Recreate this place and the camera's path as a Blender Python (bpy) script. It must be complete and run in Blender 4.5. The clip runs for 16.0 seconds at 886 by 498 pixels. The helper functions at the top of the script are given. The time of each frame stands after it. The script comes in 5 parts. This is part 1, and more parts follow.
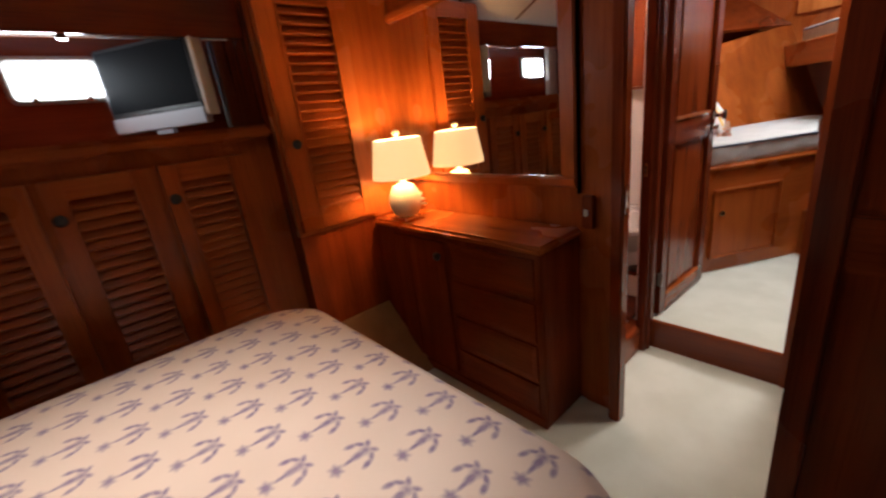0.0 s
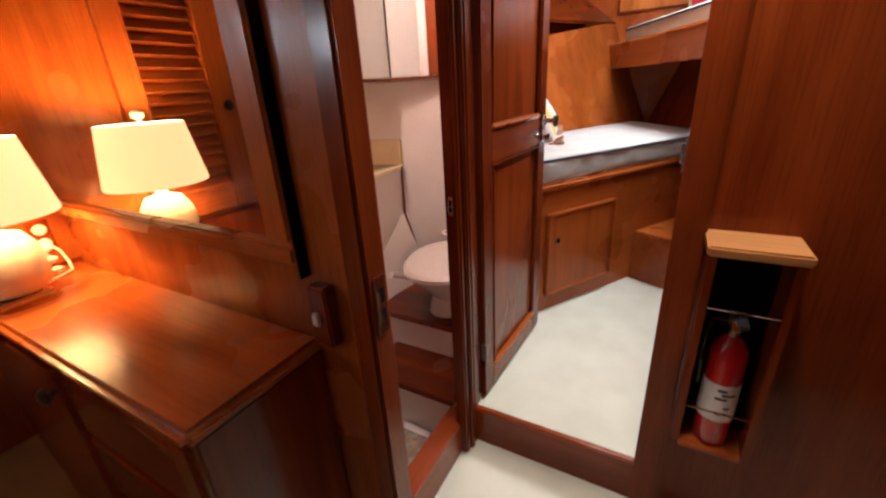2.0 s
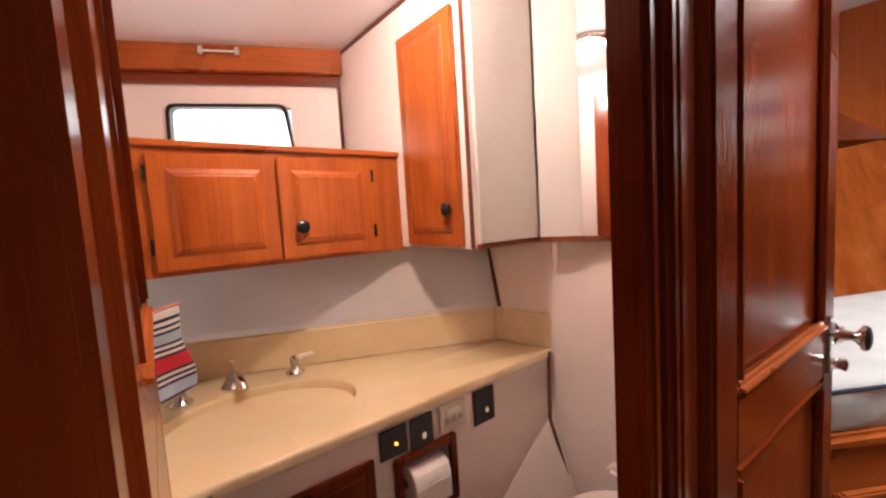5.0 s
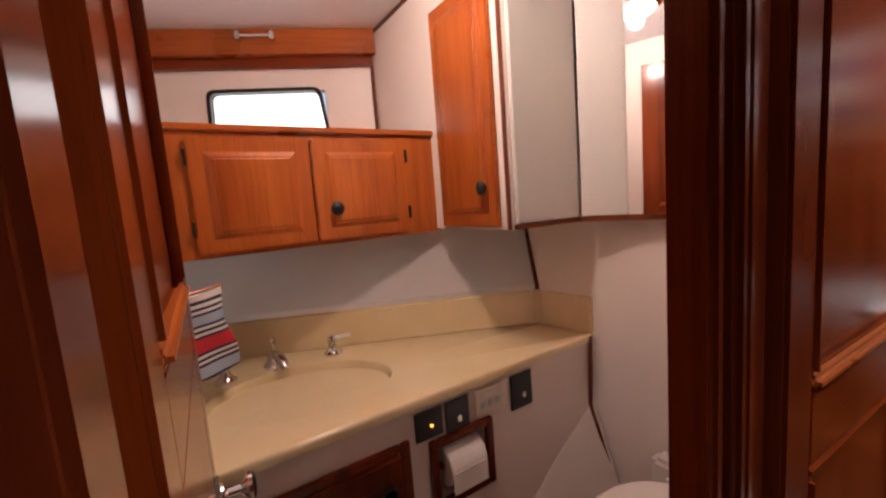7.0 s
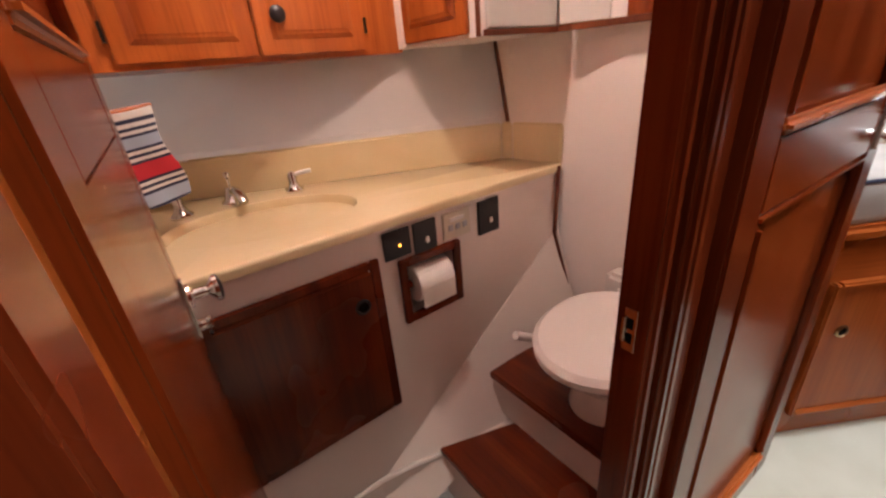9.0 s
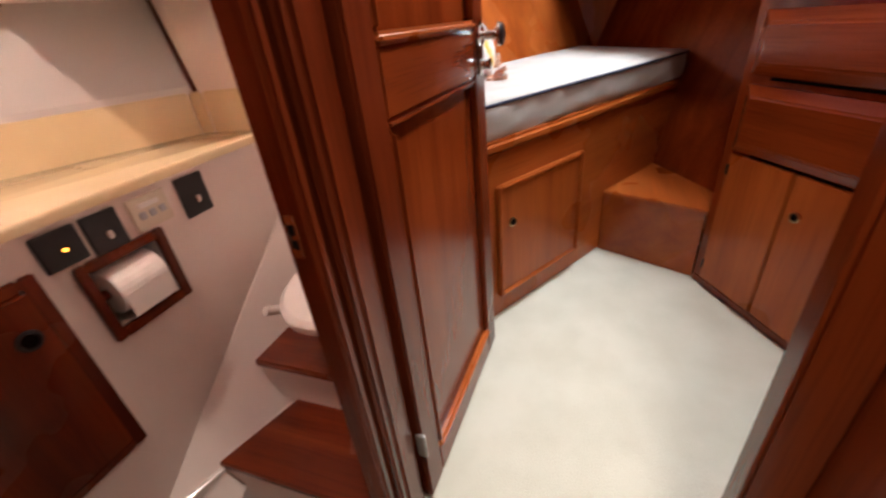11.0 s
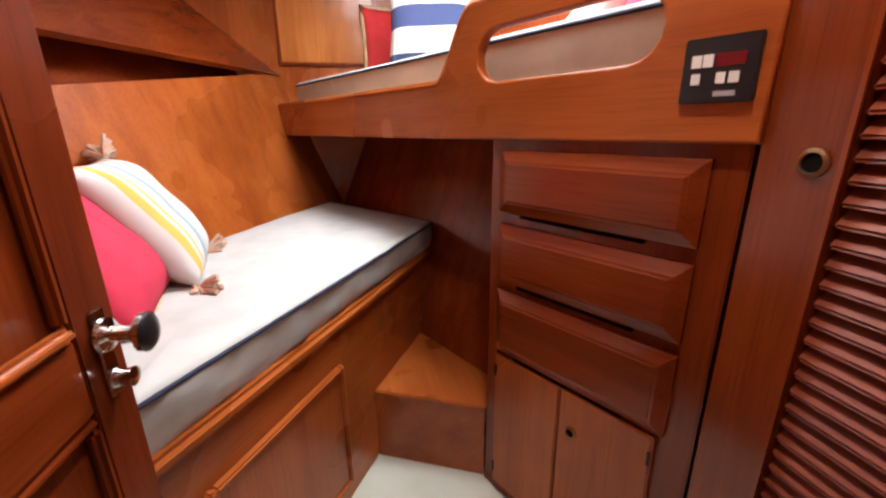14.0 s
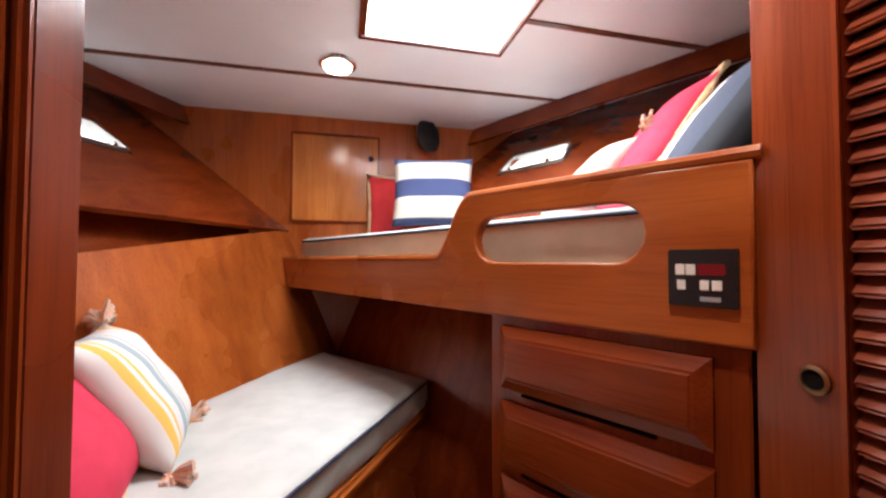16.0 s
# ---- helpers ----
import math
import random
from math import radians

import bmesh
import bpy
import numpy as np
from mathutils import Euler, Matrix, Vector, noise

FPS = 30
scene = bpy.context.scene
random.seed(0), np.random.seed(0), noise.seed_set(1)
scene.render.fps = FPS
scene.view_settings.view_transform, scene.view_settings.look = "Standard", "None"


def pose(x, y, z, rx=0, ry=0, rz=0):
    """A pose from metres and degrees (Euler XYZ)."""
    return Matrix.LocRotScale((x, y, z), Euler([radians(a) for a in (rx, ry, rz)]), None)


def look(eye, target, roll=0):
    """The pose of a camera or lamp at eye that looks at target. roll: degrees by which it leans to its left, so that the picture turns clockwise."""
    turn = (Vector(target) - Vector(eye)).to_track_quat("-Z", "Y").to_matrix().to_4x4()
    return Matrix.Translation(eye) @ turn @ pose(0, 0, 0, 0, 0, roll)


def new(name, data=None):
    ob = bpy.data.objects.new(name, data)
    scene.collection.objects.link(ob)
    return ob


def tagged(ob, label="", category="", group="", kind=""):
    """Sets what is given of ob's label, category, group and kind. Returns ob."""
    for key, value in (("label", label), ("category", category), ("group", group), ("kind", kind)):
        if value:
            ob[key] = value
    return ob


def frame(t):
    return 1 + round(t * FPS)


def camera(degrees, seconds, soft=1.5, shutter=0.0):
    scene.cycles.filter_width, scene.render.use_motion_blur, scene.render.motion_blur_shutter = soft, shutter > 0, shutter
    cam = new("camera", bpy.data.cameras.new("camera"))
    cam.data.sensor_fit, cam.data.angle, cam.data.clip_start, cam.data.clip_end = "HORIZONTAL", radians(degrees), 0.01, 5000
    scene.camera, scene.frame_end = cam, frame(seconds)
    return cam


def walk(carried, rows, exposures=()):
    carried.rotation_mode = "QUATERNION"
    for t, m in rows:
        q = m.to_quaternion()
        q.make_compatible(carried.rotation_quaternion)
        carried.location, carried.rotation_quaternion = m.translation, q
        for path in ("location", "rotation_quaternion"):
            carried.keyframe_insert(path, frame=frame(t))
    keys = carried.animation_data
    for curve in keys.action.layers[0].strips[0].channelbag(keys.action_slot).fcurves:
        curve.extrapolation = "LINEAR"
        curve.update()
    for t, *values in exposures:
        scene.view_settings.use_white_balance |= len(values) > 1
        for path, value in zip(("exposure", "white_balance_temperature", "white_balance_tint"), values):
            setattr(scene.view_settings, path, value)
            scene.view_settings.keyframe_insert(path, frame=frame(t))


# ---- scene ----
cam = camera(95.6, 16.0, soft=2.3, shutter=0.35)
METRES, EYE, TILT, LEAN, TURN = 2.4, 1.095, 0.0, 0.0, -40.7
ROWS = [
    (0.0, 0.0, 0.0, 0.0, -2.24, -18.25, 6.8),
    (0.5, 0.0471, 0.0602, -0.005, -9.96, -20.94, 6.38),
    (1.0, 0.0906, 0.1322, -0.0022, -17.63, -20.35, 6.51),
    (1.5, 0.1469, 0.2041, -0.0063, -21.73, -20.76, 5.1),
    (2.0, 0.1994, 0.2728, -0.0079, -20.64, -21.85, 3.02),
    (2.5, 0.2223, 0.3416, -0.0014, -25.6, -18.83, 6.34),
    (3.0, 0.2476, 0.3905, 0.0009, -22.09, -18.91, 3.86),
    (3.5, 0.2749, 0.433, 0.0029, -11.11, -17.08, 4.79),
    (4.0, 0.2728, 0.4643, 0.0194, -4.25, -14.05, 7.61),
    (4.5, 0.2748, 0.4793, 0.044, 0.5, -5.57, 5.02),
    (7.0, 0.2787, 0.4978, 0.0396, 7.56, -6.79, 4.38),
    (7.5, 0.2776, 0.5032, 0.022, 7.89, -15.7, 4.6),
    (8.0, 0.2753, 0.5061, 0.008, 8.34, -20.7, 4.18),
    (10.5, 0.3045, 0.4799, -0.0422, -19.35, -29.62, 5.78),
    (11.0, 0.3223, 0.474, -0.0459, -30.94, -29.46, 5.45),
    (11.5, 0.3526, 0.4797, -0.0408, -39.6, -28.58, 4.53),
    (12.0, 0.4052, 0.5096, -0.0302, -43.35, -26.36, 3.99),
    (12.5, 0.4466, 0.5265, -0.0195, -44.74, -25.61, 2.14),
    (13.0, 0.4693, 0.5567, -0.0031, -53.23, -22.67, 2.1),
    (13.5, 0.4755, 0.5755, 0.0113, -59.39, -20.07, 0.89),
    (14.0, 0.4723, 0.5751, 0.0267, -62.01, -16.73, 0.59),
    (14.5, 0.4716, 0.579, 0.0383, -62.96, -14.13, 0.11),
    (15.0, 0.4671, 0.5795, 0.0521, -63.49, -10.63, -1.31),
    (15.5, 0.4663, 0.5814, 0.0608, -63.98, -4.28, -0.9),
    (16.0, 0.4714, 0.5821, 0.0685, -62.92, 1.75, -0.15),
]
walk(cam, [(t, pose(0, 0, EYE, TILT, LEAN, TURN) @ pose(METRES * x, METRES * y, METRES * z, 90 + pitch, roll, yaw)) for t, x, y, z, yaw, pitch, roll in ROWS],
     exposures=[(0.0, 0.88), (1.0, 0.97), (2.0, 1.22), (3.0, 1.15), (3.7, 1.28), (4.7, 1.17), (6.8, 0.36), (7.5, 0.50), (8.2, 0.76), (10.3, 1.38), (12.5, 1.4), (14.5, 1.27), (15.3, 1.24), (16.0, 1.02)])

# ---- world, daylight and lamps ----
world = bpy.data.worlds.new("world")
scene.world = world
world.use_nodes = True
wn = world.node_tree.nodes
sky = wn.new("ShaderNodeTexSky")
sky.sky_type, sky.sun_disc = "NISHITA", False
sky.sun_elevation, sky.sun_rotation = radians(42), radians(60)
wn["Background"].inputs[1].default_value = 0.12
world.node_tree.links.new(sky.outputs[0], wn["Background"].inputs[0])
sun = new("sun", bpy.data.lights.new("sun", "SUN"))
sun.data.energy, sun.data.angle, sun.data.color = 2.5, radians(1), (1, 0.95, 0.88)
sun.matrix_world = look((4, 3, 6), (1.5, 0.4, 0.5))


def lamp(name, kind, m, watts, color, size=0.1, size_y=None):
    data = bpy.data.lights.new(name, kind)
    data.energy, data.color = watts, color
    if kind == "AREA":
        data.size = size
        if size_y:
            data.shape, data.size_y = "RECTANGLE", size_y
    else:
        data.shadow_soft_size = size
    ob = new(name, data)
    ob.matrix_world = m
    return ob


DAY, WARM, BULB = (0.86, 0.93, 1.0), (1.0, 0.50, 0.18), (1.0, 0.84, 0.74)
lamp("hatch_daylight", "AREA", pose(2.89, 0.02, 2.16), 18.5, DAY, 0.5)
# The entry bulb is an unseen fill added to brighten the drawers.
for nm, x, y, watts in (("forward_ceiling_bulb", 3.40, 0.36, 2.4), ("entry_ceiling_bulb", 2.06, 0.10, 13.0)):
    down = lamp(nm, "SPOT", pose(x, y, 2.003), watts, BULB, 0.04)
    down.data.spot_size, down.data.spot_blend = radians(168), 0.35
lamp("washroom_ceiling_bulb", "POINT", pose(1.66, 1.12, 1.765), 9.5, (1.0, 0.76, 0.66), 0.025)
# Unseen overhead source assumed from the bright passage carpet; fixture and cone are guessed.
hall = lamp("assumed_passage_light", "SPOT", pose(1.50, 0.16, 1.855), 26, (1.0, 0.86, 0.74), 0.05)
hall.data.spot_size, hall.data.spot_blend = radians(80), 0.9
# Unseen downlight added to brighten the bed.
aft = lamp("aft_fill_downlight", "SPOT", pose(-0.15, 0.66, 1.855), 41, (1.0, 0.84, 0.72), 0.05)
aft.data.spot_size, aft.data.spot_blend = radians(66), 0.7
lamp("table_lamp_bulb", "POINT", pose(1.02, 1.39, 0.97), 6.2, WARM, 0.03)
lamp("cabin_window_daylight", "AREA", pose(0.06, 2.07, 1.38, 90, 0, 180), 1.6, DAY, 0.24, 0.13)
lamp("stern_window_daylight", "AREA", pose(-0.6, 2.07, 1.38, 90, 0, 180), 2.2, DAY, 0.24, 0.13)

# ---- materials ----


def material(name, base, rough=0.5, metal=0.0, coat=0.0, spec=0.5):
    m = bpy.data.materials.new(name)
    m.use_nodes = True
    b = m.node_tree.nodes["Principled BSDF"]
    b.inputs["Base Color"].default_value = (*base, 1)
    b.inputs["Roughness"].default_value = rough
    b.inputs["Metallic"].default_value = metal
    b.inputs["Coat Weight"].default_value = coat
    b.inputs["Coat Roughness"].default_value = 0.12
    b.inputs["Specular IOR Level"].default_value = spec
    return m


def nodes_of(m):
    return m.node_tree.nodes, m.node_tree.links, m.node_tree.nodes["Principled BSDF"]


def noise_tex(m, scale, detail=4.0, stretch=(1, 1, 1), rot=(0, 0, 0), distort=0.0):
    n, l, _ = nodes_of(m)
    co, mp, tx = n.new("ShaderNodeTexCoord"), n.new("ShaderNodeMapping"), n.new("ShaderNodeTexNoise")
    mp.inputs["Scale"].default_value = stretch
    mp.inputs["Rotation"].default_value = rot
    tx.inputs["Scale"].default_value, tx.inputs["Detail"].default_value = scale, detail
    tx.inputs["Distortion"].default_value = distort
    l.new(co.outputs["Object"], mp.inputs[0])
    l.new(mp.outputs[0], tx.inputs[0])
    return tx, mp


def ramp(m, stops, kind="LINEAR"):
    r = m.node_tree.nodes.new("ShaderNodeValToRGB")
    r.color_ramp.interpolation = kind
    e = r.color_ramp.elements
    e[0].position, e[0].color = stops[0][0], (*stops[0][1], 1)
    e[1].position, e[1].color = stops[1][0], (*stops[1][1], 1)
    for p, c in stops[2:]:
        x = e.new(p)
        x.color = (*c, 1)
    return r


def bump(m, tx, strength, dist=0.002):
    n, l, b = nodes_of(m)
    bp = n.new("ShaderNodeBump")
    bp.inputs["Strength"].default_value, bp.inputs["Distance"].default_value = strength, dist
    l.new(tx.outputs[0], bp.inputs["Height"])
    l.new(bp.outputs[0], b.inputs["Normal"])


def wood(name, dark, mid, light, axis="z", rough=0.28, coat=0.06):
    """Varnished timber with its grain along one local axis."""
    m = material(name, mid, rough, 0, coat, 0.3)
    n, l, b = nodes_of(m)
    s = [9.0, 9.0, 9.0]
    s["xyz".index(axis)] = 0.7
    tx, mp = noise_tex(m, 1.6, 6, s, distort=0.6)
    info = n.new("ShaderNodeObjectInfo")
    sh = n.new("ShaderNodeVectorMath")
    sh.operation = "SCALE"
    sh.inputs[0].default_value = (7.1, 3.3, 5.7)
    l.new(info.outputs["Random"], sh.inputs["Scale"])
    l.new(sh.outputs[0], mp.inputs["Location"])
    r = ramp(m, [(0.25, dark), (0.75, light), (0.5, mid)])
    l.new(tx.outputs[0], r.inputs[0])
    # broad figure and a little wear
    big, _ = noise_tex(m, 2.2, 3)
    r2 = ramp(m, [(0.3, (0.70, 0.64, 0.60)), (0.7, (1.16, 1.18, 1.2))])
    l.new(big.outputs[0], r2.inputs[0])
    mix = n.new("ShaderNodeMix")
    mix.data_type, mix.blend_type = "RGBA", "MULTIPLY"
    mix.inputs[0].default_value = 1.0
    l.new(r.outputs[0], mix.inputs[6])
    l.new(r2.outputs[0], mix.inputs[7])
    # fine dark pores
    s2 = [210.0, 210.0, 210.0]
    s2["xyz".index(axis)] = 7.0
    fine, _ = noise_tex(m, 1.0, 2, s2)
    r3 = ramp(m, [(0.36, (0.80, 0.76, 0.74)), (0.5, (1, 1, 1))])
    l.new(fine.outputs[0], r3.inputs[0])
    mix2 = n.new("ShaderNodeMix")
    mix2.data_type, mix2.blend_type = "RGBA", "MULTIPLY"
    mix2.inputs[0].default_value = 0.8
    l.new(mix.outputs[2], mix2.inputs[6])
    l.new(r3.outputs[0], mix2.inputs[7])
    l.new(mix2.outputs[2], b.inputs["Base Color"])
    rr = ramp(m, [(0.3, (rough * 0.75,) * 3), (0.7, (rough * 1.35,) * 3)])
    l.new(big.outputs[0], rr.inputs[0])
    l.new(rr.outputs[0], b.inputs["Roughness"])
    bump(m, fine, 0.12, 0.0006)
    return m


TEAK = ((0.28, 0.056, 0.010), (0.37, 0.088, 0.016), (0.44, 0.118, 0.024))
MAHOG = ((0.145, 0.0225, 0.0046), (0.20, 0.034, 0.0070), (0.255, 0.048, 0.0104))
DEEP = ((0.068, 0.0105, 0.0032), (0.138, 0.0215, 0.0058), (0.205, 0.035, 0.0095))
wood_v = wood("varnished_teak_upright", *TEAK, "z")
wood_h = wood("varnished_teak_level", *TEAK, "x")
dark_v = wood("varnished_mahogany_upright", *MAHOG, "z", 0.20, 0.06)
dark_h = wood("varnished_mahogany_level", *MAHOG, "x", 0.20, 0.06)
dark_y = wood("varnished_mahogany_across", *MAHOG, "y", 0.20, 0.06)
deep_v = wood("deep_mahogany_upright", *DEEP, "z", 0.24, 0.04)
deep_y = wood("deep_mahogany_across", *DEEP, "y", 0.24, 0.15)
gloss_v = wood("high_gloss_mahogany_upright", *MAHOG, "z", 0.20, 0.12)
gloss_h = wood("high_gloss_mahogany_level", *MAHOG, "x", 0.20, 0.12)
slat_wood = wood("satin_mahogany_slat", *MAHOG, "x", 0.5, 0.0)
wood_y = wood("varnished_teak_across", *TEAK, "y")
pale_y = wood("worn_pale_teak_across", (0.40, 0.16, 0.05), (0.50, 0.23, 0.085), (0.58, 0.30, 0.12), "y", 0.35, 0.1)
pale_v = wood("pale_teak_upright", (0.40, 0.115, 0.022), (0.50, 0.165, 0.036), (0.57, 0.205, 0.050), "z", 0.2, 0.2)


def mottled(name, a, b2, scale, rough, bump_scale=0, bump_amount=0.0, coat=0.0, dist=0.002):
    m = material(name, a, rough, 0, coat)
    n, l, b = nodes_of(m)
    tx, _ = noise_tex(m, scale, 5)
    r = ramp(m, [(0.35, a), (0.65, b2)])
    l.new(tx.outputs[0], r.inputs[0])
    l.new(r.outputs[0], b.inputs["Base Color"])
    if bump_scale:
        t2, _ = noise_tex(m, bump_scale, 3)
        bump(m, t2, bump_amount, dist)
    return m


carpet = mottled("cream_carpet", (0.50, 0.495, 0.41), (0.565, 0.56, 0.475), 7, 0.95, 420, 0.6, dist=0.004)
carpet_tan = mottled("tan_carpet", (0.29, 0.15, 0.075), (0.36, 0.19, 0.095), 9, 0.95, 420, 0.6, dist=0.004)
laminate = mottled("white_laminate", (0.77, 0.685, 0.635), (0.80, 0.72, 0.67), 3, 0.45, 60, 0.03)
panel_white = mottled("cream_laminate", (0.60, 0.57, 0.53), (0.63, 0.60, 0.56), 3, 0.4, 60, 0.03)
vinyl = mottled("white_vinyl_headliner", (0.77, 0.78, 0.81), (0.82, 0.83, 0.85), 4, 0.5, 150, 0.08)
marble = mottled("cream_cultured_marble", (0.72, 0.57, 0.33), (0.79, 0.65, 0.41), 4, 0.16, coat=0.4)
canvas = mottled("grey_canvas", (0.41, 0.40, 0.38), (0.475, 0.46, 0.435), 12, 0.9, 500, 0.25)
canvas_tan = mottled("beige_canvas", (0.53, 0.42, 0.29), (0.59, 0.47, 0.33), 12, 0.9, 500, 0.25)
navy = mottled("navy_cloth", (0.012, 0.016, 0.04), (0.02, 0.026, 0.06), 30, 0.9, 600, 0.3)
pink = mottled("pink_cloth", (0.50, 0.018, 0.055), (0.60, 0.028, 0.075), 14, 0.85, 500, 0.3)
red_cloth = mottled("red_cloth", (0.45, 0.015, 0.02), (0.55, 0.025, 0.03), 14, 0.85, 500, 0.3)
tan_cloth = mottled("straw_braid", (0.50, 0.34, 0.18), (0.62, 0.45, 0.26), 60, 0.9, 500, 0.5)
tassel_mat = mottled("orange_grey_tassel_yarn", (0.60, 0.24, 0.10), (0.45, 0.38, 0.34), 90, 0.95, 400, 0.6)
porcelain = mottled("white_porcelain", (0.72, 0.66, 0.62), (0.76, 0.70, 0.66), 3, 0.12, coat=0.5)
shell_white = mottled("white_shell_ceramic", (0.72, 0.66, 0.55), (0.80, 0.75, 0.64), 22, 0.35, 40, 0.5, dist=0.006)
paper = mottled("white_paper", (0.78, 0.75, 0.71), (0.84, 0.81, 0.77), 25, 0.95, 200, 0.2)
chrome = material("chrome", (0.75, 0.74, 0.72), 0.12, 1.0)
dull_metal = material("worn_steel", (0.38, 0.37, 0.35), 0.38, 1.0)
black = material("black_plastic", (0.012, 0.012, 0.014), 0.32)
brass = material("worn_brass", (0.42, 0.27, 0.14), 0.3, 1.0)
dark_hole = material("dark_bronze", (0.02, 0.012, 0.008), 0.4, 0.6)
# Near-black for plank seams, and put into gaps and hollows as their shade.
void = material("gap_shade_and_seam_black", (0.006, 0.004, 0.003), 0.9, spec=0.05)
white_plastic = material("white_plastic", (0.78, 0.76, 0.72), 0.35)
ivory = material("ivory_plastic", (0.66, 0.60, 0.48), 0.4)
red_paint = material("red_enamel", (0.50, 0.008, 0.012), 0.22, 0, 0.6)
red_panel = material("red_display_window", (0.16, 0.008, 0.012), 0.25)
screen = material("black_screen", (0.006, 0.007, 0.009), 0.55, spec=0.02)
grey_plastic = material("silver_plastic", (0.42, 0.43, 0.46), 0.4, 0.2)
mirror_mat = material("mirror_glass", (0.86, 0.86, 0.86), 0.015, 1.0)
trim_brown = wood("brown_trim", (0.10, 0.024, 0.009), (0.15, 0.038, 0.013), (0.20, 0.054, 0.018), "z", 0.4, 0.2)
pan_grey = mottled("shower_pan_fibreglass", (0.62, 0.61, 0.62), (0.68, 0.67, 0.68), 4, 0.4)
mat_brown = mottled("ribbed_brown_mat", (0.20, 0.13, 0.09), (0.28, 0.19, 0.13), 25, 0.8, 120, 0.4)


def glow(name, color, strength):
    m = material(name, (0.8, 0.8, 0.8), 0.6)
    b = m.node_tree.nodes["Principled BSDF"]
    b.inputs["Emission Color"].default_value = (*color, 1)
    b.inputs["Emission Strength"].default_value = strength
    return m


shade_glow = glow("lit_linen_shade", (1.0, 0.58, 0.25), 0.6)
globe_glow = glow("lit_lamp_globe", (1.0, 0.93, 0.84), 6)
sky_glow = glow("bright_daylight", (0.93, 0.97, 1.0), 1.6)
hatch_glow = glow("hatch_daylight_dome", (1.0, 0.97, 0.86), 1.5)
led_glow = glow("amber_indicator", (1.0, 0.33, 0.02), 2.5)


def striped(name, bands, axis="x", size=0.42, rough=0.9):
    """Woven cloth with stripes along one local axis; bands are (start 0..1, colour)."""
    m = material(name, bands[0][1], rough)
    n, l, b = nodes_of(m)
    co, sep, mp = n.new("ShaderNodeTexCoord"), n.new("ShaderNodeSeparateXYZ"), n.new("ShaderNodeMapRange")
    l.new(co.outputs["Object"], sep.inputs[0])
    l.new(sep.outputs["xyz".index(axis)], mp.inputs[0])
    mp.inputs[1].default_value, mp.inputs[2].default_value = -size / 2, size / 2
    r = ramp(m, bands, "CONSTANT")
    l.new(mp.outputs[0], r.inputs[0])
    l.new(r.outputs[0], b.inputs["Base Color"])
    tx, _ = noise_tex(m, 500, 2)
    bump(m, tx, 0.3)
    return m


WHITE_C = (0.62, 0.58, 0.56)
GREY_C, GOLD_C, ROSE_C = (0.30, 0.37, 0.40), (0.72, 0.42, 0.09), (0.66, 0.44, 0.40)
stripe_mix = striped("striped_pillow_cloth", [(0.0, ROSE_C), (0.11, WHITE_C), (0.185, GOLD_C), (0.225, WHITE_C), (0.245, GOLD_C), (0.26, WHITE_C), (0.315, GREY_C), (0.385, WHITE_C), (0.42, GREY_C), (0.44, WHITE_C),
                                              (0.68, GOLD_C), (0.75, WHITE_C), (0.88, ROSE_C)])
stripe_navy = striped("navy_white_pillow_cloth", [(0.0, (0.03, 0.045, 0.11)), (0.09, (0.52, 0.47, 0.41)), (0.38, (0.035, 0.05, 0.13)), (0.64, (0.52, 0.48, 0.43)), (0.91, (0.05, 0.07, 0.16))], "z", 0.325)
stripe_slate = striped("slate_and_white_pillow_cloth", [(0.0, (0.03, 0.034, 0.045)), (0.14, (0.055, 0.066, 0.10)), (0.40, (0.66, 0.62, 0.58)), (0.74, (0.055, 0.066, 0.10))], "x", 0.4)
INK, OFFWHITE, SLATE, BRICK = (0.02, 0.022, 0.05), (0.60, 0.57, 0.53), (0.30, 0.36, 0.46), (0.45, 0.018, 0.03)
serape = striped("serape_towel_cloth", [(0, INK), (0.05, SLATE), (0.17, INK), (0.2, OFFWHITE), (0.23, INK), (0.26, OFFWHITE), (0.29, INK), (0.32, BRICK), (0.47, INK), (0.5, OFFWHITE), (0.53, INK), (0.56, OFFWHITE), (0.59, INK), (0.62, SLATE), (0.72, INK), (0.75, OFFWHITE), (0.78, INK), (0.81, OFFWHITE), (0.85, INK), (0.89, OFFWHITE)], "z", 0.26)


